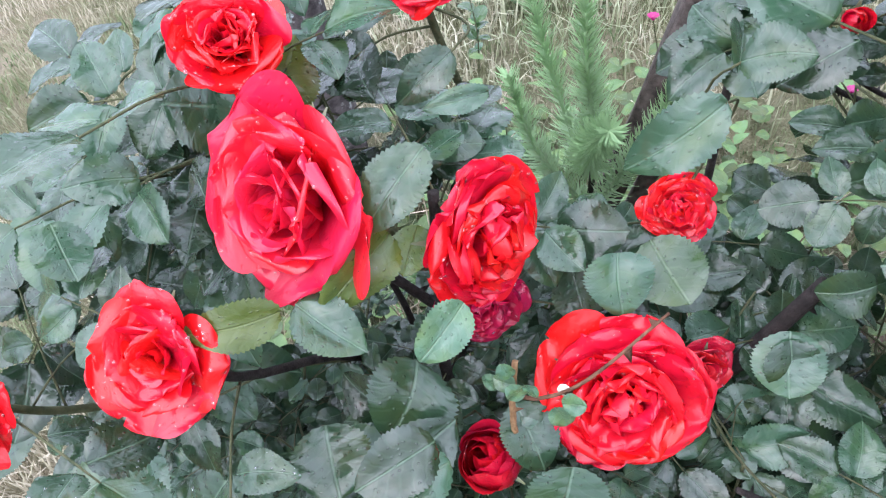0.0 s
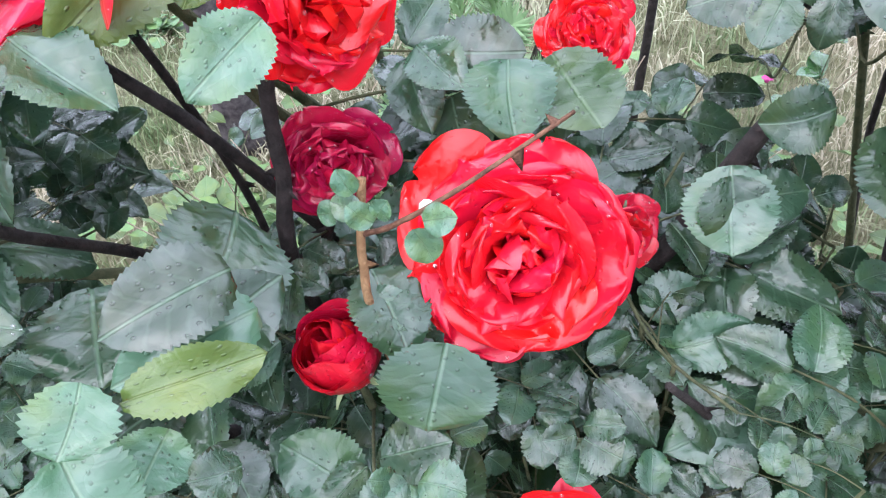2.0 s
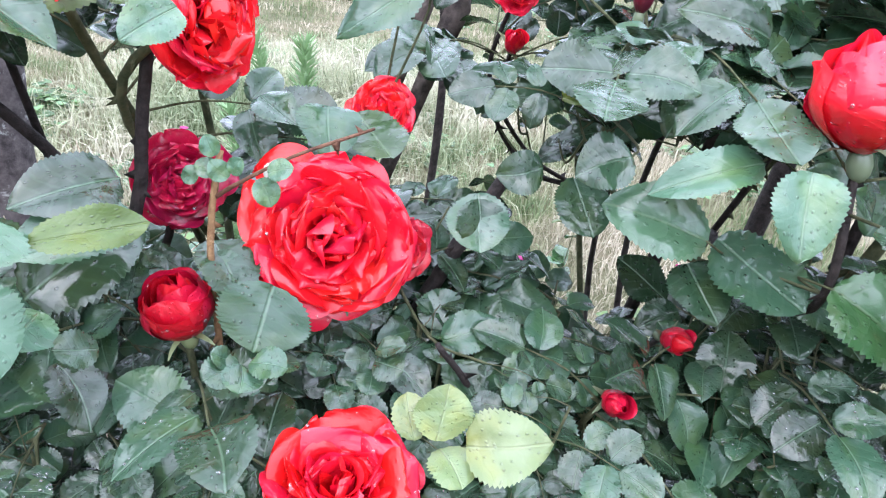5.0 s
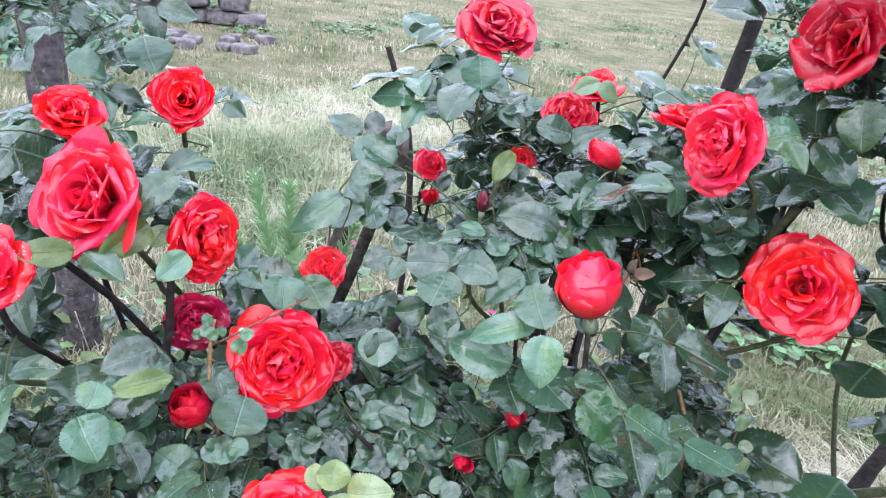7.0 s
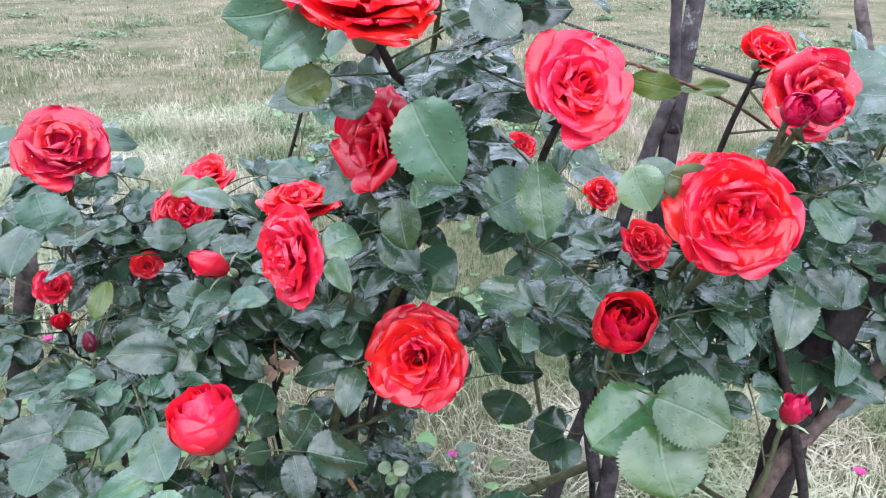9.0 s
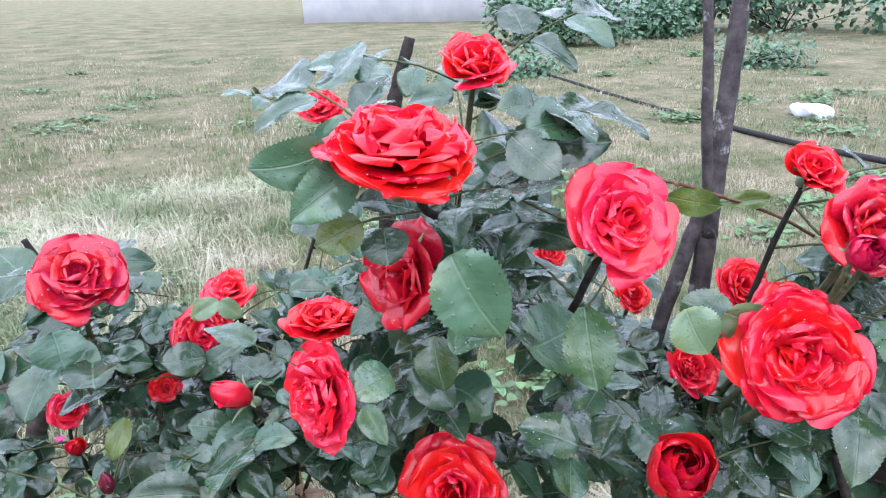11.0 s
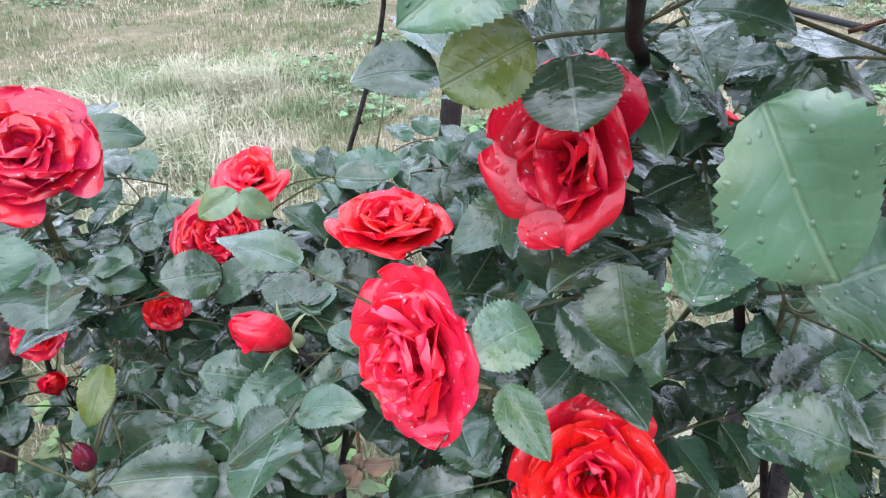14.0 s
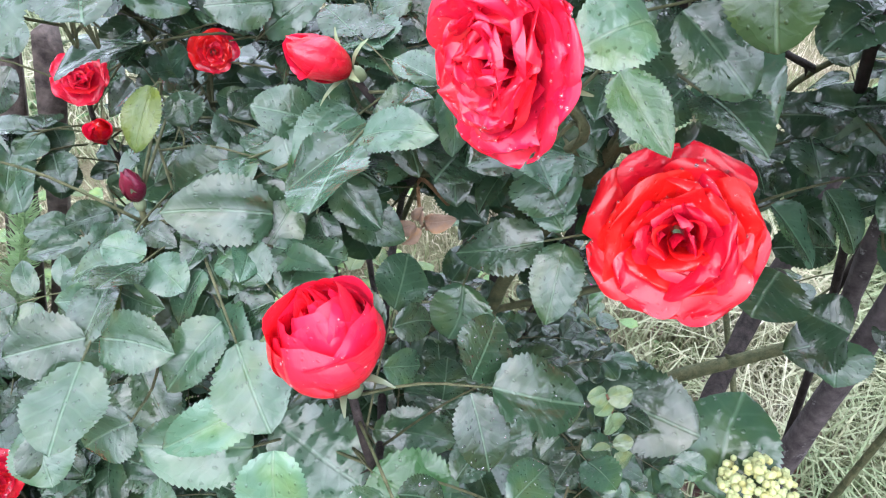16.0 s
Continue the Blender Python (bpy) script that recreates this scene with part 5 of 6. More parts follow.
trunk_thing("tree", "grey-barked tree trunk with rough ringed bark at the lawn's edge", "tree", [
    ("trunk", [(-0.62, 1.02, -0.03), (-0.625, 1.01, 0.4), (-0.64, 1.0, 0.85), (-0.66, 1.0, 1.3), (-0.68, 1.0, 2.2)], 0.043, 0.034),
    ("limb", [(-0.64, 1.0, 1.25), (-0.5, 0.98, 1.5), (-0.36, 0.99, 1.9)], 0.018, 0.01)], BARK)
trunk_thing("dead_stake", "weathered dark stick standing behind the roses", "stick", [
    ("stick", [(0.12, 0.90, -0.02), (0.13, 0.885, 0.45), (0.115, 0.875, 0.65), (0.086, 0.875, 0.735), (0.078, 0.876, 0.765), (0.064, 0.876, 0.802)], 0.007, 0.005)], CANE_DARK)
trunk_thing("dead_stake", "dark broken stick rising behind the top rose", "stick", [
    ("stick", [(0.52, 0.66, -0.02), (0.56, 0.655, 0.5), (0.60, 0.648, 0.95), (0.612, 0.646, 1.03), (0.632, 0.645, 1.095)], 0.015, 0.0075)], CANE_DARK)
trunk_thing("dead_stake", "thin brown dry stake beside a fading rose", "stick", [
    ("stick", [(1.02, 0.19, -0.02), (1.035, 0.21, 0.5), (1.042, 0.222, 0.93), (1.033, 0.25, 1.05)], 0.009, 0.006)], OLD_WOOD)


def split_post():
    """A short sawn post, split down from the top, leaning."""
    ob = thing("wooden_post", (-0.115, 0.545, 0), "short split weathered wooden post leaning behind the roses", "post")
    rnd = random.Random(5)
    for dx, w, h, lean in ((0.0, 0.026, 0.755, 0.215), (0.024, 0.015, 0.735, 0.222)):
        bm = bmesh.new()
        bmesh.ops.create_cube(bm, size=1.0)
        bmesh.ops.scale(bm, vec=(w, 0.03, h), verts=bm.verts)
        bmesh.ops.subdivide_edges(bm, edges=[e for e in bm.edges if abs(e.verts[0].co.z - e.verts[1].co.z) > 0.1], cuts=6)
        for v in bm.verts:
            q = (v.co.z + h / 2) / h
            v.co.x += dx + lean * q + rnd.uniform(-0.003, 0.003)
            v.co.y += rnd.uniform(-0.003, 0.003) + 0.02 * q
            v.co.z += h / 2 - 0.02 + (rnd.uniform(-0.02, 0.015) if q > 0.95 else 0)
        part("post_half", bm, OLD_WOOD, ob, "", PLACE[ob.name])


split_post()


# ---- woody branches of the roses ----
def branch(bush, pts, r0, r1, mat=None, thorns=6, seed=0, name="branch"):
    return tube(name, pts, r0, r1, mat or CANE_DARK, bush, sides=9, rough=0.1, thorns=thorns, seed=seed)


branch(bush_right, [(0.88, 0.10, -0.02), (0.888, 0.09, 0.4), (0.90, 0.082, 0.60), (0.907, 0.08, 0.72), (0.954, 0.08, 0.84), (1.00, 0.08, 0.93)], 0.021, 0.019, seed=1)
branch(bush_right, [(0.85, 0.08, 0.45), (0.872, 0.06, 0.622), (0.907, 0.06, 0.663), (0.972, 0.06, 0.724), (1.08, 0.05, 0.80)], 0.009, 0.007, CANE_BROWN, 3, 2)
branch(bush_right, [(0.93, 0.02, 0.30), (0.90, 0.03, 0.55), (0.87, 0.05, 0.68), (0.84, 0.07, 0.78)], 0.006, 0.004, seed=3)
branch(bush_right, [(0.70, 0.33, -0.02), (0.715, 0.328, 0.16), (0.78, 0.37, 0.25), (0.86, 0.44, 0.33), (0.98, 0.52, 0.52)], 0.014, 0.011, seed=4)
branch(bush_mid, [(0.60, 0.36, 0.28), (0.673, 0.349, 0.345), (0.75, 0.33, 0.39), (0.83, 0.31, 0.43)], 0.009, 0.006, CANE, 2, 5)
branch(bush_mid, [(0.40, 0.36, -0.02), (0.43, 0.32, 0.35), (0.467, 0.279, 0.615), (0.505, 0.25, 0.72), (0.535, 0.235, 0.80)], 0.0065, 0.0045, CANE, 5, 6)
branch(bush_mid, [(0.46, 0.36, -0.02), (0.47, 0.355, 0.3), (0.485, 0.35, 0.55), (0.49, 0.34, 0.68)], 0.007, 0.005, seed=7)
branch(bush_mid, [(0.30, 0.42, -0.02), (0.31, 0.40, 0.3), (0.33, 0.37, 0.52), (0.36, 0.36, 0.72)], 0.008, 0.005, seed=8)
branch(bush_left, [(0.02, 0.34, -0.02), (-0.04, 0.26, 0.3), (-0.060, 0.19, 0.53), (-0.056, 0.19, 0.612), (-0.054, 0.19, 0.651), (-0.05, 0.20, 0.72)], 0.0050, 0.0034, seed=10)
branch(bush_left, [(0.02, 0.36, 0.25), (-0.08, 0.27, 0.50), (-0.16, 0.24, 0.62), (-0.30, 0.24, 0.70)], 0.0050, 0.0036, seed=11)
branch(bush_left, [(0.08, 0.36, -0.02), (0.09, 0.31, 0.3), (0.12, 0.25, 0.5), (0.17, 0.26, 0.62)], 0.009, 0.005, seed=12)
branch(bush_left, [(-0.10, 0.34, -0.02), (-0.14, 0.26, 0.25), (-0.18, 0.14, 0.42), (-0.28, 0.10, 0.52)], 0.008, 0.006, seed=13)
branch(bush_left, [(0.17, 0.22, 0.30), (0.18, 0.19, 0.42), (0.163, 0.166, 0.50), (0.135, 0.15, 0.545)], 0.0035, 0.002, CANE_DARK, 8, 14)
branch(bush_mid, [(0.50, 0.24, 0.30), (0.486, 0.2, 0.52), (0.458, 0.2, 0.61), (0.431, 0.2, 0.672)], 0.0022, 0.0018, CANE_TAN, 4, 17, "cut_stem")
branch(bush_mid, [(0.52, 0.19, 0.50), (0.515, 0.17, 0.56), (0.51, 0.16, 0.61), (0.50, 0.155, 0.637)], 0.0011, 0.0008, CANE_RED, 3, 18, "twig")
for k, (bx, bz, dx, dz) in enumerate(((0.500, 0.637, -0.8, 0.2), (0.502, 0.632, 0.9, 0.3), (0.508, 0.612, 0.3, -0.9), (0.515, 0.575, 0.9, 0.2), (0.514, 0.570, -0.8, -0.1), (0.520, 0.562, 0.5, -0.8), (0.504, 0.628, -0.6, -0.8))):
    single_leaf(leaf_pose((bx, 0.157, bz), (dx, -0.25, dz), (0.1, -0.8, 0.6), 0.014 + 0.002 * (k % 3)), 1 + k % 3, LEAF_SAGE, bush_mid, ROUND_SHAPES)
branch(bush_right, [(0.66, 0.20, 0.99), (0.698, 0.162, 1.012), (0.765, 0.162, 0.992), (0.826, 0.16, 0.968), (0.88, 0.17, 0.94)], 0.0012, 0.0016, CANE_RED, 3, 19, "twig")
# cut tan stem and the bare twig with young leaflets that crosses the full bloom
branch(bush_left, [(0.01, 0.19, 0.35), (0.004, 0.14, 0.56), (0.002, 0.138, 0.61), (0.004, 0.146, 0.650)], 0.0021, 0.0019, CANE_TAN, 3, 15, "cut_stem")
branch(bush_left, [(0.003, 0.141, 0.625), (0.020, 0.132, 0.640), (0.045, 0.140, 0.655), (0.081, 0.186, 0.662)], 0.0013, 0.0009, CANE_RED, 3, 16, "twig")
for bx, by, bz, dx, dy, dz, s in ((0.030, 0.126, 0.645, 0.5, -0.2, -0.9, 0.016), (0.034, 0.127, 0.648, 0.9, -0.2, 0.4, 0.014), (0.012, 0.132, 0.640, -0.5, -0.2, 0.6, 0.013),
                                  (0.006, 0.136, 0.642, -0.9, 0, 0.2, 0.013), (0.004, 0.136, 0.650, -0.4, -0.1, 1, 0.012), (0.014, 0.132, 0.643, 0.5, -0.2, 0.9, 0.011), (-0.004, 0.138, 0.640, -0.8, 0, -0.4, 0.012)):
    single_leaf(leaf_pose((bx, by, bz), (dx, dy, dz), (0.1, -0.8, 0.6), s), 1, LEAF_PALE2, bush_left, ROUND_SHAPES)


# withered leaf cluster hanging from a cane
CURLED = [leaflet_arrays(70 + s, width=0.30, teeth=0.03, fold=0.9, droop=0.5) for s in range(4)]


def withered(at, bush):
    p = Vector(at)
    for k, (dx, dy, dz, s) in enumerate(((-0.9, -0.2, -0.3, 0.019), (0.7, -0.5, 0.3, 0.021), (0.2, 0.3, -0.9, 0.020), (-0.3, -0.6, 0.7, 0.018), (0.8, 0.2, -0.5, 0.019), (-0.6, -0.3, -0.9, 0.017))):
        single_leaf(leaf_pose(p + Vector((dx, dy, dz)) * 0.004, (dx, dy, dz), (0.8 * (k % 3 - 1), -0.9, 0.5 * (k % 2)), s), k, LEAF_DRY, bush, CURLED, "withered brown leaf")
    tube("twig", [p, p + Vector((0.004, 0.02, 0.02)), p + Vector((0.03, 0.05, -0.03))], 0.0012, 0.0016, CANE_TAN, bush)


withered((0.408, 0.280, 0.690), bush_mid)


# ---- small plants ----
NEEDLE = grass_material("spruce_needle", [(0.0, (0.18, 0.30, 0.14)), (0.5, (0.33, 0.48, 0.24)), (1.0, (0.50, 0.62, 0.42))])


def needle_shoot(ob, points, needles, length, name="shoot"):
    """A conifer shoot: a green stem set all round with needles."""
    line = smooth_line(points, 8)
    rnd = random.Random(len(ob.children) + 3)
    v, f = tube_arrays(line, 0.003, 0.0015, 5)
    for _ in range(needles):
        i = rnd.randrange(len(line) - 1)
        p = line[i].lerp(line[i + 1], rnd.random())
        d = (line[i + 1] - line[i]).normalized()
        s = d.cross(Vector((rnd.uniform(-1, 1), rnd.uniform(-1, 1), rnd.uniform(-0.6, 1)))).normalized()
        way = (s + d * rnd.uniform(0.5, 0.9)).normalized()
        w = way.cross(d).normalized() * 0.0013
        h = length * rnd.uniform(0.7, 1.1) * (1.05 - 0.5 * i / len(line))
        b = len(v)
        v += [p - w, p + w, p + way * h * 0.7 + w * 0.8, p + way * h + d * h * 0.1, p + way * h * 0.7 - w * 0.8]
        f += [(b, b + 1, b + 2, b + 4), (b + 4, b + 2, b + 3)]
    put(name, mesh_of(name, v, f, None, False, NEEDLE), None, ob)


spruce = thing("conifer_seedling", (-0.02, 0.52, 0), "pale green spruce seedling with soft new needles", "seedling")
tube("trunk", [(-0.02, 0.52, -0.02), (-0.02, 0.525, 0.3), (-0.01, 0.53, 0.50)], 0.006, 0.003, CANE_DARK, spruce)
needle_shoot(spruce, [(-0.015, 0.525, 0.46), (-0.006, 0.49, 0.52), (0.012, 0.46, 0.563)], 650, 0.036)
needle_shoot(spruce, [(-0.01, 0.53, 0.50), (-0.02, 0.532, 0.57), (-0.027, 0.555, 0.640)], 600, 0.034)
needle_shoot(spruce, [(-0.02, 0.525, 0.40), (-0.07, 0.52, 0.48), (-0.10, 0.53, 0.565)], 550, 0.032)
needle_shoot(spruce, [(-0.02, 0.53, 0.44), (-0.06, 0.565, 0.54), (-0.092, 0.60, 0.63)], 550, 0.034)
needle_shoot(spruce, [(-0.01, 0.52, 0.40), (0.04, 0.515, 0.51), (0.078, 0.52, 0.605)], 450, 0.028)
needle_shoot(spruce, [(-0.015, 0.52, 0.30), (-0.11, 0.43, 0.40), (-0.186, 0.34, 0.43)], 380, 0.026)
needle_shoot(spruce, [(-0.01, 0.52, 0.36), (-0.06, 0.46, 0.44), (-0.085, 0.43, 0.50)], 320, 0.028)
needle_shoot(spruce, [(-0.015, 0.52, 0.24), (-0.02, 0.42, 0.33), (-0.02, 0.38, 0.36)], 260, 0.026)
low_spruce = thing("conifer_seedling", (0.18, 0.33, 0), "small dark spruce seedling under the roses", "seedling")
needle_shoot(low_spruce, [(0.18, 0.33, 0.0), (0.18, 0.31, 0.22), (0.175, 0.26, 0.38)], 300, 0.026)
needle_shoot(low_spruce, [(0.18, 0.32, 0.2), (0.22, 0.28, 0.32), (0.24, 0.25, 0.36)], 180, 0.022)


def pink_flower(at, height, seed):
    """A weed with a small magenta bloom on a thin stem with narrow leaves."""
    rnd = random.Random(seed)
    x, y, z = at
    ob = thing("pink_wildflower", (x, y, ground_height(x, y)), "small magenta wildflower on a thin green stem in the grass", "wildflower", "pink wildflowers")
    top = Vector((x + rnd.uniform(-0.03, 0.03), y + rnd.uniform(-0.02, 0.02), height))
    tube("stem", [(x, y, -0.01), (x + 0.01, y, height * 0.5), top], 0.0018, 0.001, CANE, ob, sides=5)
    bm = bmesh.new()
    for i in range(9):
        a = 6.283 * i / 9
        d, s = Vector((math.cos(a), math.sin(a), 0.7)), Vector((-math.sin(a), math.cos(a), 0))
        L, w = 0.011, 0.0035
        q = [bm.verts.new(top + d * 0.001), bm.verts.new(top + d * L * 0.7 - s * w), bm.verts.new(top + d * L + Vector((0, 0, -0.002))), bm.verts.new(top + d * L * 0.7 + s * w)]
        bm.faces.new(q)
    bmesh.ops.create_uvsphere(bm, u_segments=8, v_segments=5, radius=0.004, matrix=Matrix.Translation(top))
    part("flower", bm, MAGENTA, ob)
    for k in range(7):
        h = height * rnd.uniform(0.25, 0.9)
        a = rnd.uniform(0, 6.28)
        single_leaf(leaf_pose((x + 0.006, y, h), (math.cos(a), math.sin(a), 0.5), (0, 0, 1), rnd.uniform(0.03, 0.05)), k, LEAF_LIT, ob, LEAF_SHAPES)


for k, (x, y, h) in enumerate(((0.45, 1.25, 0.20), (0.36, 1.08, 0.18), (0.31, 0.95, 0.16), (0.68, 1.05, 0.19), (0.02, 1.05, 0.34), (-0.20, 0.80, 0.30), (1.30, 0.28, 0.30),
                               (0.75, 0.68, 0.17), (-0.40, 1.30, 0.28), (0.60, 0.95, 0.27), (1.22, 0.25, 0.27), (0.60, 0.50, 0.42), (-0.12, 0.50, 0.52), (1.10, 0.33, 0.25))):
    pink_flower((x, y, 0), h, k)

UMBEL = leaf_material("stonecrop_bud", (0.42, 0.46, 0.22), (0.5, 0.5, 0.3), 0.6, (0.8, 1.2), (0.5, 0.5), coat=0.0)


def stonecrop(at, size, seed):
    """A flat head of many small pale buds on a fleshy stem."""
    rnd = random.Random(seed)
    x, y, z = at
    ob = thing("stonecrop", (x, y, 0), "pale yellow-green stonecrop head of unopened buds", "garden plant")
    tube("stem", [(x + 0.01, y + 0.02, -0.01), (x, y + 0.01, z * 0.6), (x, y, z)], 0.005, 0.004, CANE, ob)
    bm = bmesh.new()
    for i in range(150):
        r, a = size * math.sqrt(rnd.random()), rnd.uniform(0, 6.283)
        p = Vector((x + r * math.cos(a), y + r * math.sin(a), z + 0.5 * size * (1 - (r / size) ** 2) + rnd.uniform(-0.003, 0.003)))
        bmesh.ops.create_icosphere(bm, subdivisions=1, radius=rnd.uniform(0.0028, 0.0042), matrix=Matrix.Translation(p))
    part("flower_head", bm, UMBEL, ob)
    for k in range(8):
        a = k * 0.8
        single_leaf(leaf_pose((x, y, z * (0.35 + 0.07 * k)), (math.cos(a), math.sin(a), 0.4), (0, 0, 1), 0.075), k, LEAF_ONE, ob, ROUND_SHAPES)


stonecrop((0.650, 0.150, 0.478), 0.029, 1)
stonecrop((0.661, 0.369, 0.280), 0.024, 2)


# ---- distance ----
def lump(name, at, size, mat, seed, parent=None, label="", category="", flat=0.6):
    rnd = random.Random(seed)
    bm = bmesh.new()
    bmesh.ops.create_icosphere(bm, subdivisions=3, radius=1.0)
    off = Vector((rnd.uniform(0, 50), rnd.uniform(0, 50), 0))
    sx, sy, sz = (size * rnd.uniform(0.8, 1.25) for _ in range(3))
    for v in bm.verts:
        n = 1 + 0.35 * noise.noise(v.co * 1.3 + off) + 0.12 * noise.noise(v.co * 3.5 + off)
        c = v.co * n
        for k in range(3):
            c[k] = max(-0.72, min(0.72, c[k])) if k != 2 else max(-0.6, min(0.66, c[k]))
        v.co = Vector((c.x * sx, c.y * sy, c.z * sz * flat))
    m = Matrix.Translation(at) @ Matrix.Rotation(rnd.uniform(0, 6.28), 4, "Z")
    ob = part(name, bm, mat, parent, label, m)
    if category:
        tagged(ob, category=category)
    return ob


def stone_wall():
    ob = thing("dry_stone_wall", (-2.9, 6.2, 0), "tumbled dry wall of dark rough field stones with weeds", "stone wall")
    rnd = random.Random(9)
    for row in range(7):
        x = -6.2
        while x < -1.72 - 0.10 * row:
            w = rnd.uniform(0.18, 0.42)
            lump("stone", (x, 6.15 - 0.04 * row + 0.1 * (x + 1.7) * -0.2 + rnd.uniform(-0.06, 0.06), 0.08 + 0.15 * row), w * 0.72, STONE, rnd.randrange(999), ob, flat=0.52)
            x += w * 0.96
    for k in range(11):
        lump("stone", (-1.75 + rnd.uniform(-0.5, 0.35), 5.4 + rnd.uniform(-0.5, 0.5), 0.03), rnd.uniform(0.035, 0.09), STONE, 100 + k, ob)


stone_wall()
lump("rock", (5.28, 4.68, 0.05), 0.18, ROCK, 77, None, "pale flat white rock lying on the lawn", "rock", 0.55)
RUBBER = bark_material("black_rubber", (0.012, 0.012, 0.013), (0.03, 0.03, 0.032), 60)
hose = tube("garden_hose", [(4.3, 10.5, 0.02), (4.45, 8.3, 0.02), (4.32, 6.3, 0.02), (4.3, 4.5, 0.02), (4.45, 3.2, 0.02), (5.1, 1.6, 0.02), (6.5, 0.5, 0.02)], 0.022, 0.022, RUBBER, None, sides=8, rough=0)
tagged(hose, "black garden hose lying across the lawn", "hose")

RENDER_WALL, nd, l, b = material("whitewashed_render")
wn1 = noise_tex(nd, l, 1.5, 5)
wr1 = ramp(nd, [(0.3, (0.62, 0.62, 0.68)), (0.7, (0.78, 0.78, 0.82))])
l.new(wn1.outputs["Fac"], wr1.inputs["Fac"])
l.new(wr1.outputs["Color"], b.inputs["Base Color"])
b.inputs["Roughness"].default_value = 0.85
ROOF = bark_material("brown_roof", (0.10, 0.06, 0.05), (0.18, 0.11, 0.09), 6)


def house():
    ob = thing("house", (6.0, 20.0, 0), "plain whitewashed house wall beyond the lawn", "house")
    m = Matrix.Translation((8.6, 21.5, 0)) @ Matrix.Rotation(radians(-24), 4, "Z")
    bm = bmesh.new()
    bmesh.ops.create_cube(bm, size=1.0, matrix=Matrix.Translation((0, 3.0, 1.6)) @ Matrix.Diagonal((11.5, 6.0, 3.4, 1)))
    part("wall", bm, RENDER_WALL, ob, "", m)
    bm = bmesh.new()
    vs = [bm.verts.new(p) for p in ((-6.2, -0.5, 3.2), (6.2, -0.5, 3.2), (6.2, 6.5, 3.2), (-6.2, 6.5, 3.2), (-6.2, 3, 5.4), (6.2, 3, 5.4))]
    for q in ((0, 1, 5, 4), (2, 3, 4, 5), (1, 2, 5), (3, 0, 4), (0, 3, 2, 1)):
        bm.faces.new([vs[i] for i in q])
    part("roof", bm, ROOF, ob, "", m)


house()


def shrub(at, radius, height, count, leaf, mat, label, seed, name="shrub"):
    """A bush of short branching stems with many small leaves in uneven clumps."""
    rnd = random.Random(seed)
    x, y, z = at
    ob = thing(name, (x, y, 0), label, "shrub", "shrubs along the lawn's edge")
    clumps = [Vector((x + radius * rnd.uniform(-0.8, 0.8), y + radius * rnd.uniform(-0.8, 0.8), height * rnd.uniform(0.25, 0.85))) for _ in range(14)]
    stems = [(smooth_line([(x + rnd.uniform(-0.1, 0.1), y, -0.02), ((x + c.x) / 2, (y + c.y) / 2, c.z * 0.5), c], 4), 0.012, 0.005) for c in clumps]
    joined_tubes("stems", stems, CANE_DARK, ob)
    items = []
    for _ in range(count):
        c = rnd.choice(clumps)
        d = Vector((rnd.gauss(0, 1), rnd.gauss(0, 1), rnd.gauss(0, 0.8))).normalized()
        p = c + d * radius * 0.42 * rnd.random() ** 0.4
        if p.z < 0.02:
            continue
        items.append((leaf_pose(p, d + Vector((rnd.uniform(-1, 1), rnd.uniform(-1, 1), rnd.uniform(-1, 0.6))), (rnd.uniform(-0.6, 0.6), rnd.uniform(-0.8, 0.3), 1), leaf * rnd.uniform(0.7, 1.3)), rnd.randrange(4)))
    joined_leaves("crown", items, COARSE, mat, ob)


COARSE = [leaflet_arrays(80 + s, rows=4, cols=2, width=0.36, teeth=0.0) for s in range(4)]
HEDGE = leaf_material("shrub_leaf", (0.05, 0.12, 0.06), (0.10, 0.18, 0.10), 0.5)
shrub((6.7, 12.6, 0), 1.1, 1.0, 3500, 0.10, HEDGE, "dense bluish-green shrub in front of the white wall", 1)
shrub((9.3, 13.6, 0), 1.3, 0.7, 3500, 0.10, HEDGE, "low leafy shrub in front of the white wall", 2)
shrub((12.4, 13.2, 0), 2.0, 1.8, 4500, 0.13, HEDGE, "tall dark shrub thicket beside the house", 3)
shrub((15.5, 11.5, 0), 2.2, 1.6, 4500, 0.13, HEDGE, "tall dark shrub thicket beside the house", 4)
shrub((-3.6, 6.6, 0), 0.9, 1.3, 2500, 0.08, HEDGE, "weedy shrub growing over the stone wall", 5)
shrub((-2.3, 4.4, 0), 0.75, 0.13, 1800, 0.05, HEDGE, "low weeds on the lawn's edge", 7)
shrub((4.1, 8.6, 0), 0.6, 0.22, 900, 0.06, HEDGE, "patch of low weeds on the lawn", 8)
shrub((7.4, 8.2, 0), 0.7, 0.28, 900, 0.06, HEDGE, "patch of low weeds on the lawn", 9)


# ---- litter and weeds on the ground ----
def scattered(name, label, category, count, where, leaf, mat, seed, rise=(0.003, 0.012)):
    rnd = random.Random(seed)
    items = []
    for _ in range(count):
        x, y = where(rnd)
        a = rnd.uniform(0, 6.283)
        z = ground_height(x, y) + rnd.uniform(*rise)
        items.append((leaf_pose((x, y, z), (math.cos(a), math.sin(a), rnd.uniform(-0.1, 0.5)), (rnd.uniform(-0.5, 0.5), rnd.uniform(-0.5, 0.5), 1), leaf * rnd.uniform(0.6, 1.3)), rnd.randrange(4)))
    ob = joined_leaves(name, items, COARSE, mat, None, label)
    return tagged(ob, category=category)


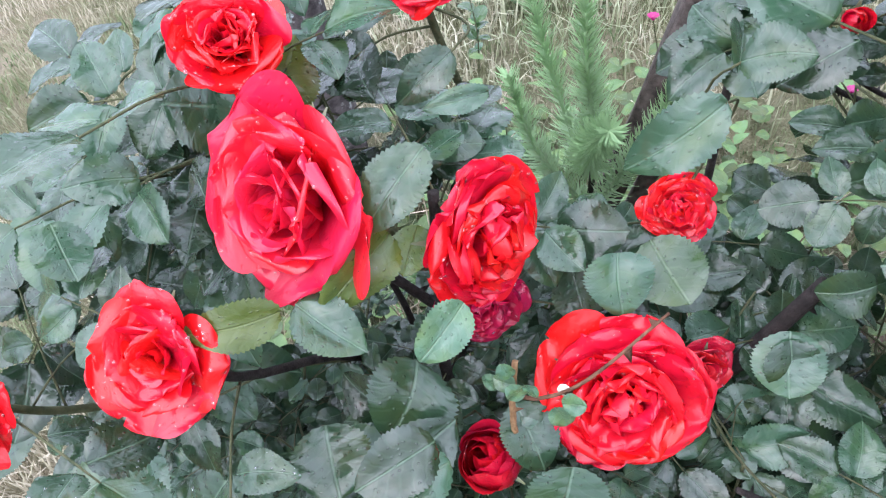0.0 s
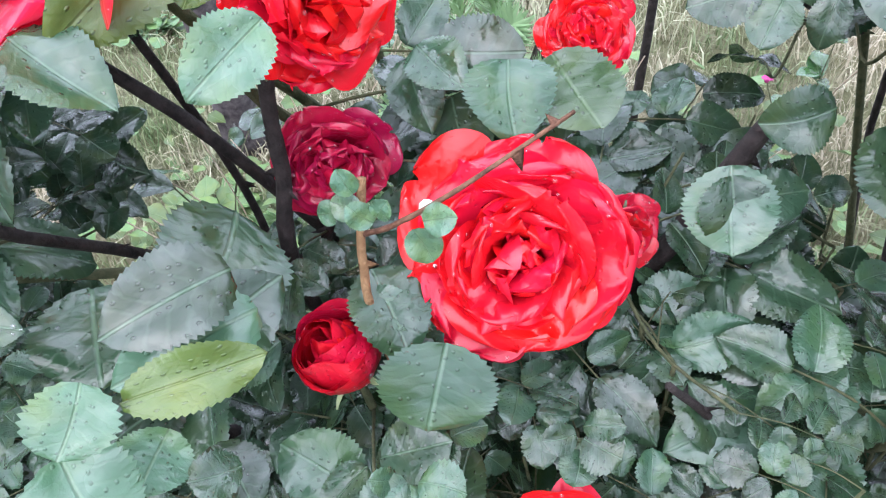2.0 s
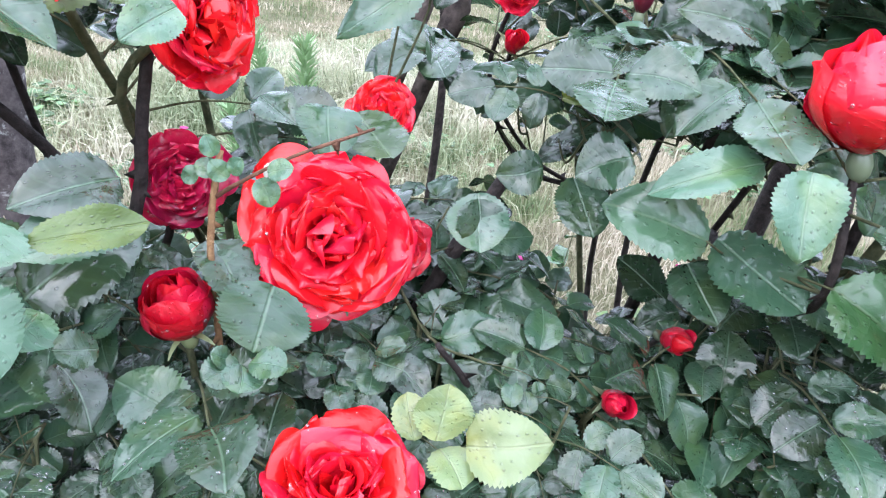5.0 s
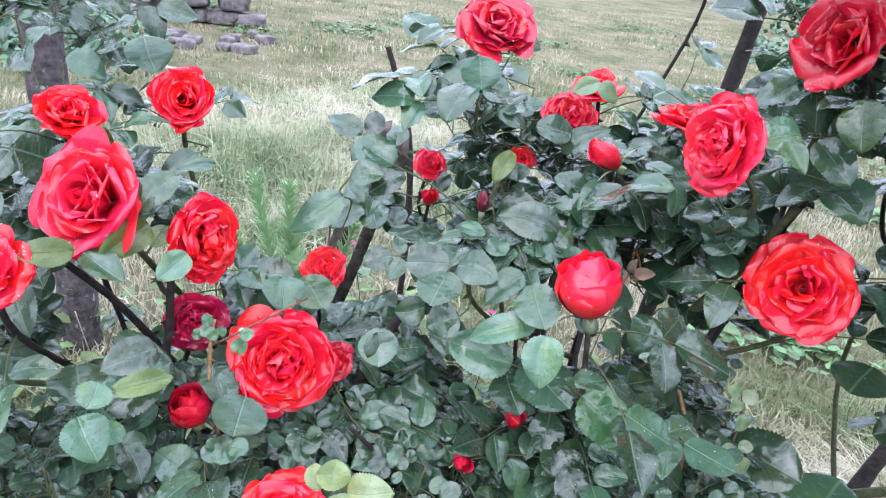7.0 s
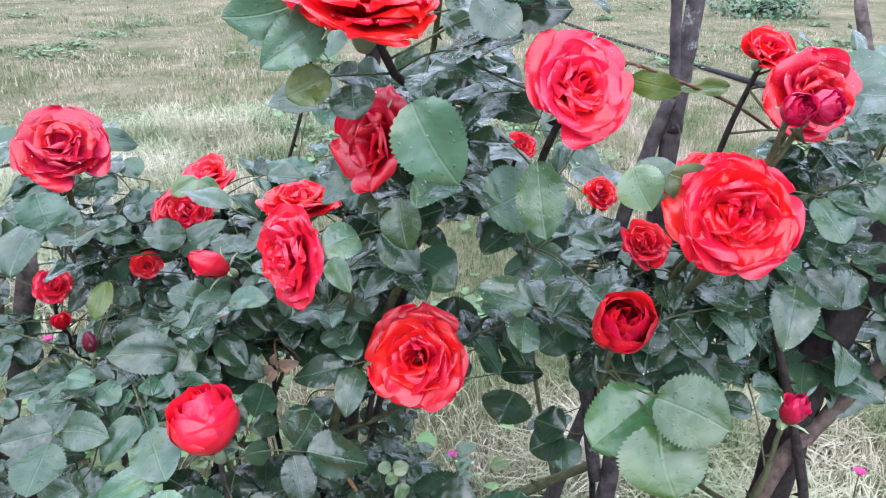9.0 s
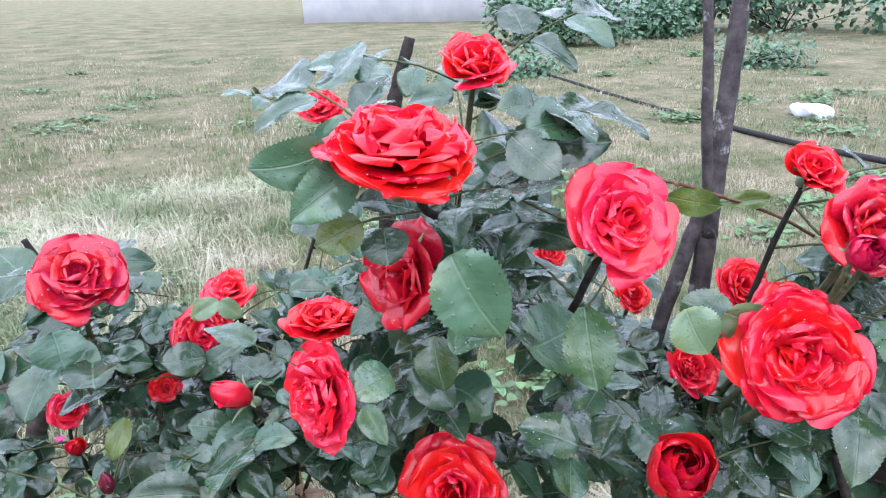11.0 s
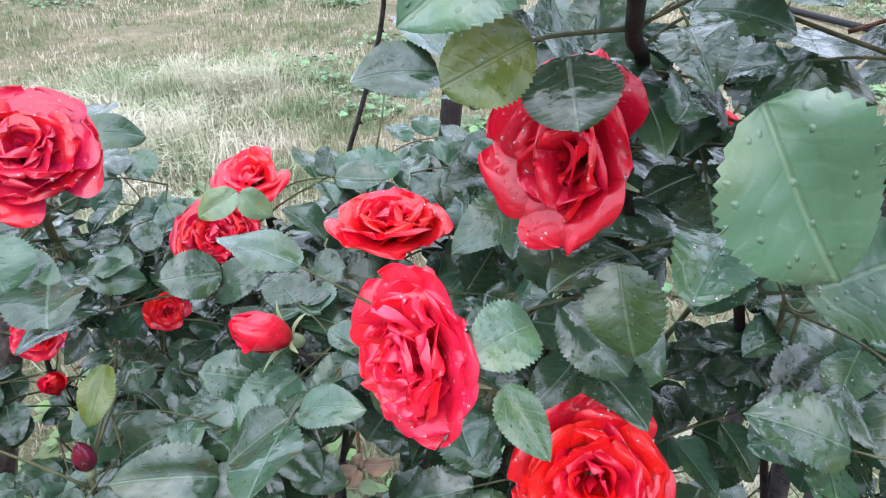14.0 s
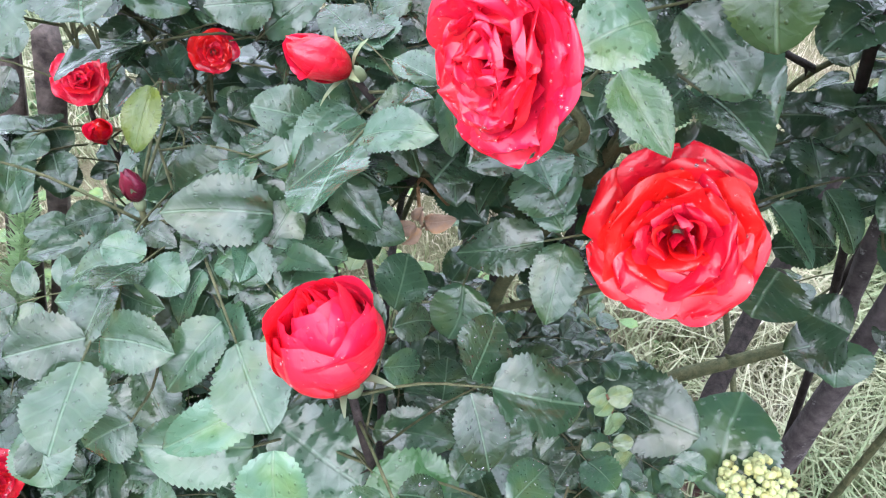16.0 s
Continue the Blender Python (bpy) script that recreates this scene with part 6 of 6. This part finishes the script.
LITTER = leaf_material("fallen_leaf", (0.12, 0.068, 0.055), (0.2, 0.14, 0.11), 0.6, (0.5, 1.7), (0.47, 0.53), coat=0.1)
scattered("leaf_litter", "brown fallen leaves on the soil under the roses", "leaf litter", 900, lambda r: (r.gauss(0.35, 0.38), r.gauss(0.34, 0.16)), 0.035, LITTER, 21)
LEAF_FRESH = leaf_material("fresh_weed_leaf", (0.075, 0.125, 0.04), (0.15, 0.22, 0.1), 0.5, (0.6, 1.5), coat=0.15)
WEED = leaf_material("weed_leaf", (0.08, 0.15, 0.06), (0.15, 0.22, 0.1), 0.5, (0.5, 1.5), coat=0.15)


def weed_spot(centres):
    def where(r):
        cx, cy, s = centres[r.randrange(len(centres))]
        return cx + r.gauss(0, s), cy + r.gauss(0, s * 0.7)
    return where


weed_rnd = random.Random(44)
weed_spots = []
for _ in range(90):
    wy = 1.2 + 11 * weed_rnd.random() ** 1.4
    weed_spots.append((weed_rnd.uniform(-2.2 - 0.35 * wy, 2.0 + 0.85 * wy), wy, 0.06 + 0.03 * wy * weed_rnd.random()))
scattered("lawn_weeds", "patches of low dark green weeds in the lawn", "weeds", 9000, weed_spot(weed_spots), 0.045, WEED, 22, (0.0, 0.05))
scattered("ground_cover", "low fresh green weeds at the foot of the roses", "weeds", 2000, lambda r: (r.gauss(-0.08, 0.28), r.gauss(0.66, 0.26)), 0.04, LEAF_FRESH, 23, (0.0, 0.12))


def dry_stalks(count, seed):
    rnd = random.Random(seed)
    lines = []
    for _ in range(count):
        x, y = rnd.uniform(-0.35, 0.25), rnd.uniform(0.40, 0.75)
        h = rnd.uniform(0.15, 0.5)
        lines.append((smooth_line([(x, y, -0.01), (x + rnd.uniform(-0.06, 0.06), y, h * 0.6), (x + rnd.uniform(-0.16, 0.16), y - rnd.uniform(0, 0.05), h)], 4), 0.0013, 0.0007))
    ob = joined_tubes("dry_stalk", lines, STALK, None, "pale dry grass stalks behind the roses")
    return tagged(ob, category="dry stalks")


STALK = bark_material("straw_stalk", (0.42, 0.32, 0.22), (0.62, 0.52, 0.42), 90)
dry_stalks(70, 3)

# a small white fallen petal caught on the twig
white_petal, nd, l, b = material("white_petal")
pn = noise_tex(nd, l, 300, 3)
pr = ramp(nd, [(0.3, (0.70, 0.66, 0.55)), (0.7, (0.85, 0.83, 0.76))])
l.new(pn.outputs["Fac"], pr.inputs["Fac"])
l.new(pr.outputs["Color"], b.inputs["Base Color"])
bm = bmesh.new()
bmesh.ops.create_icosphere(bm, subdivisions=2, radius=0.005, matrix=Matrix.Translation((0.033, 0.137, 0.645)) @ Matrix.Diagonal((0.8, 0.35, 1.1, 1)))
part("bud_tip", bm, white_petal, bush_left, "small white petal caught on a twig")
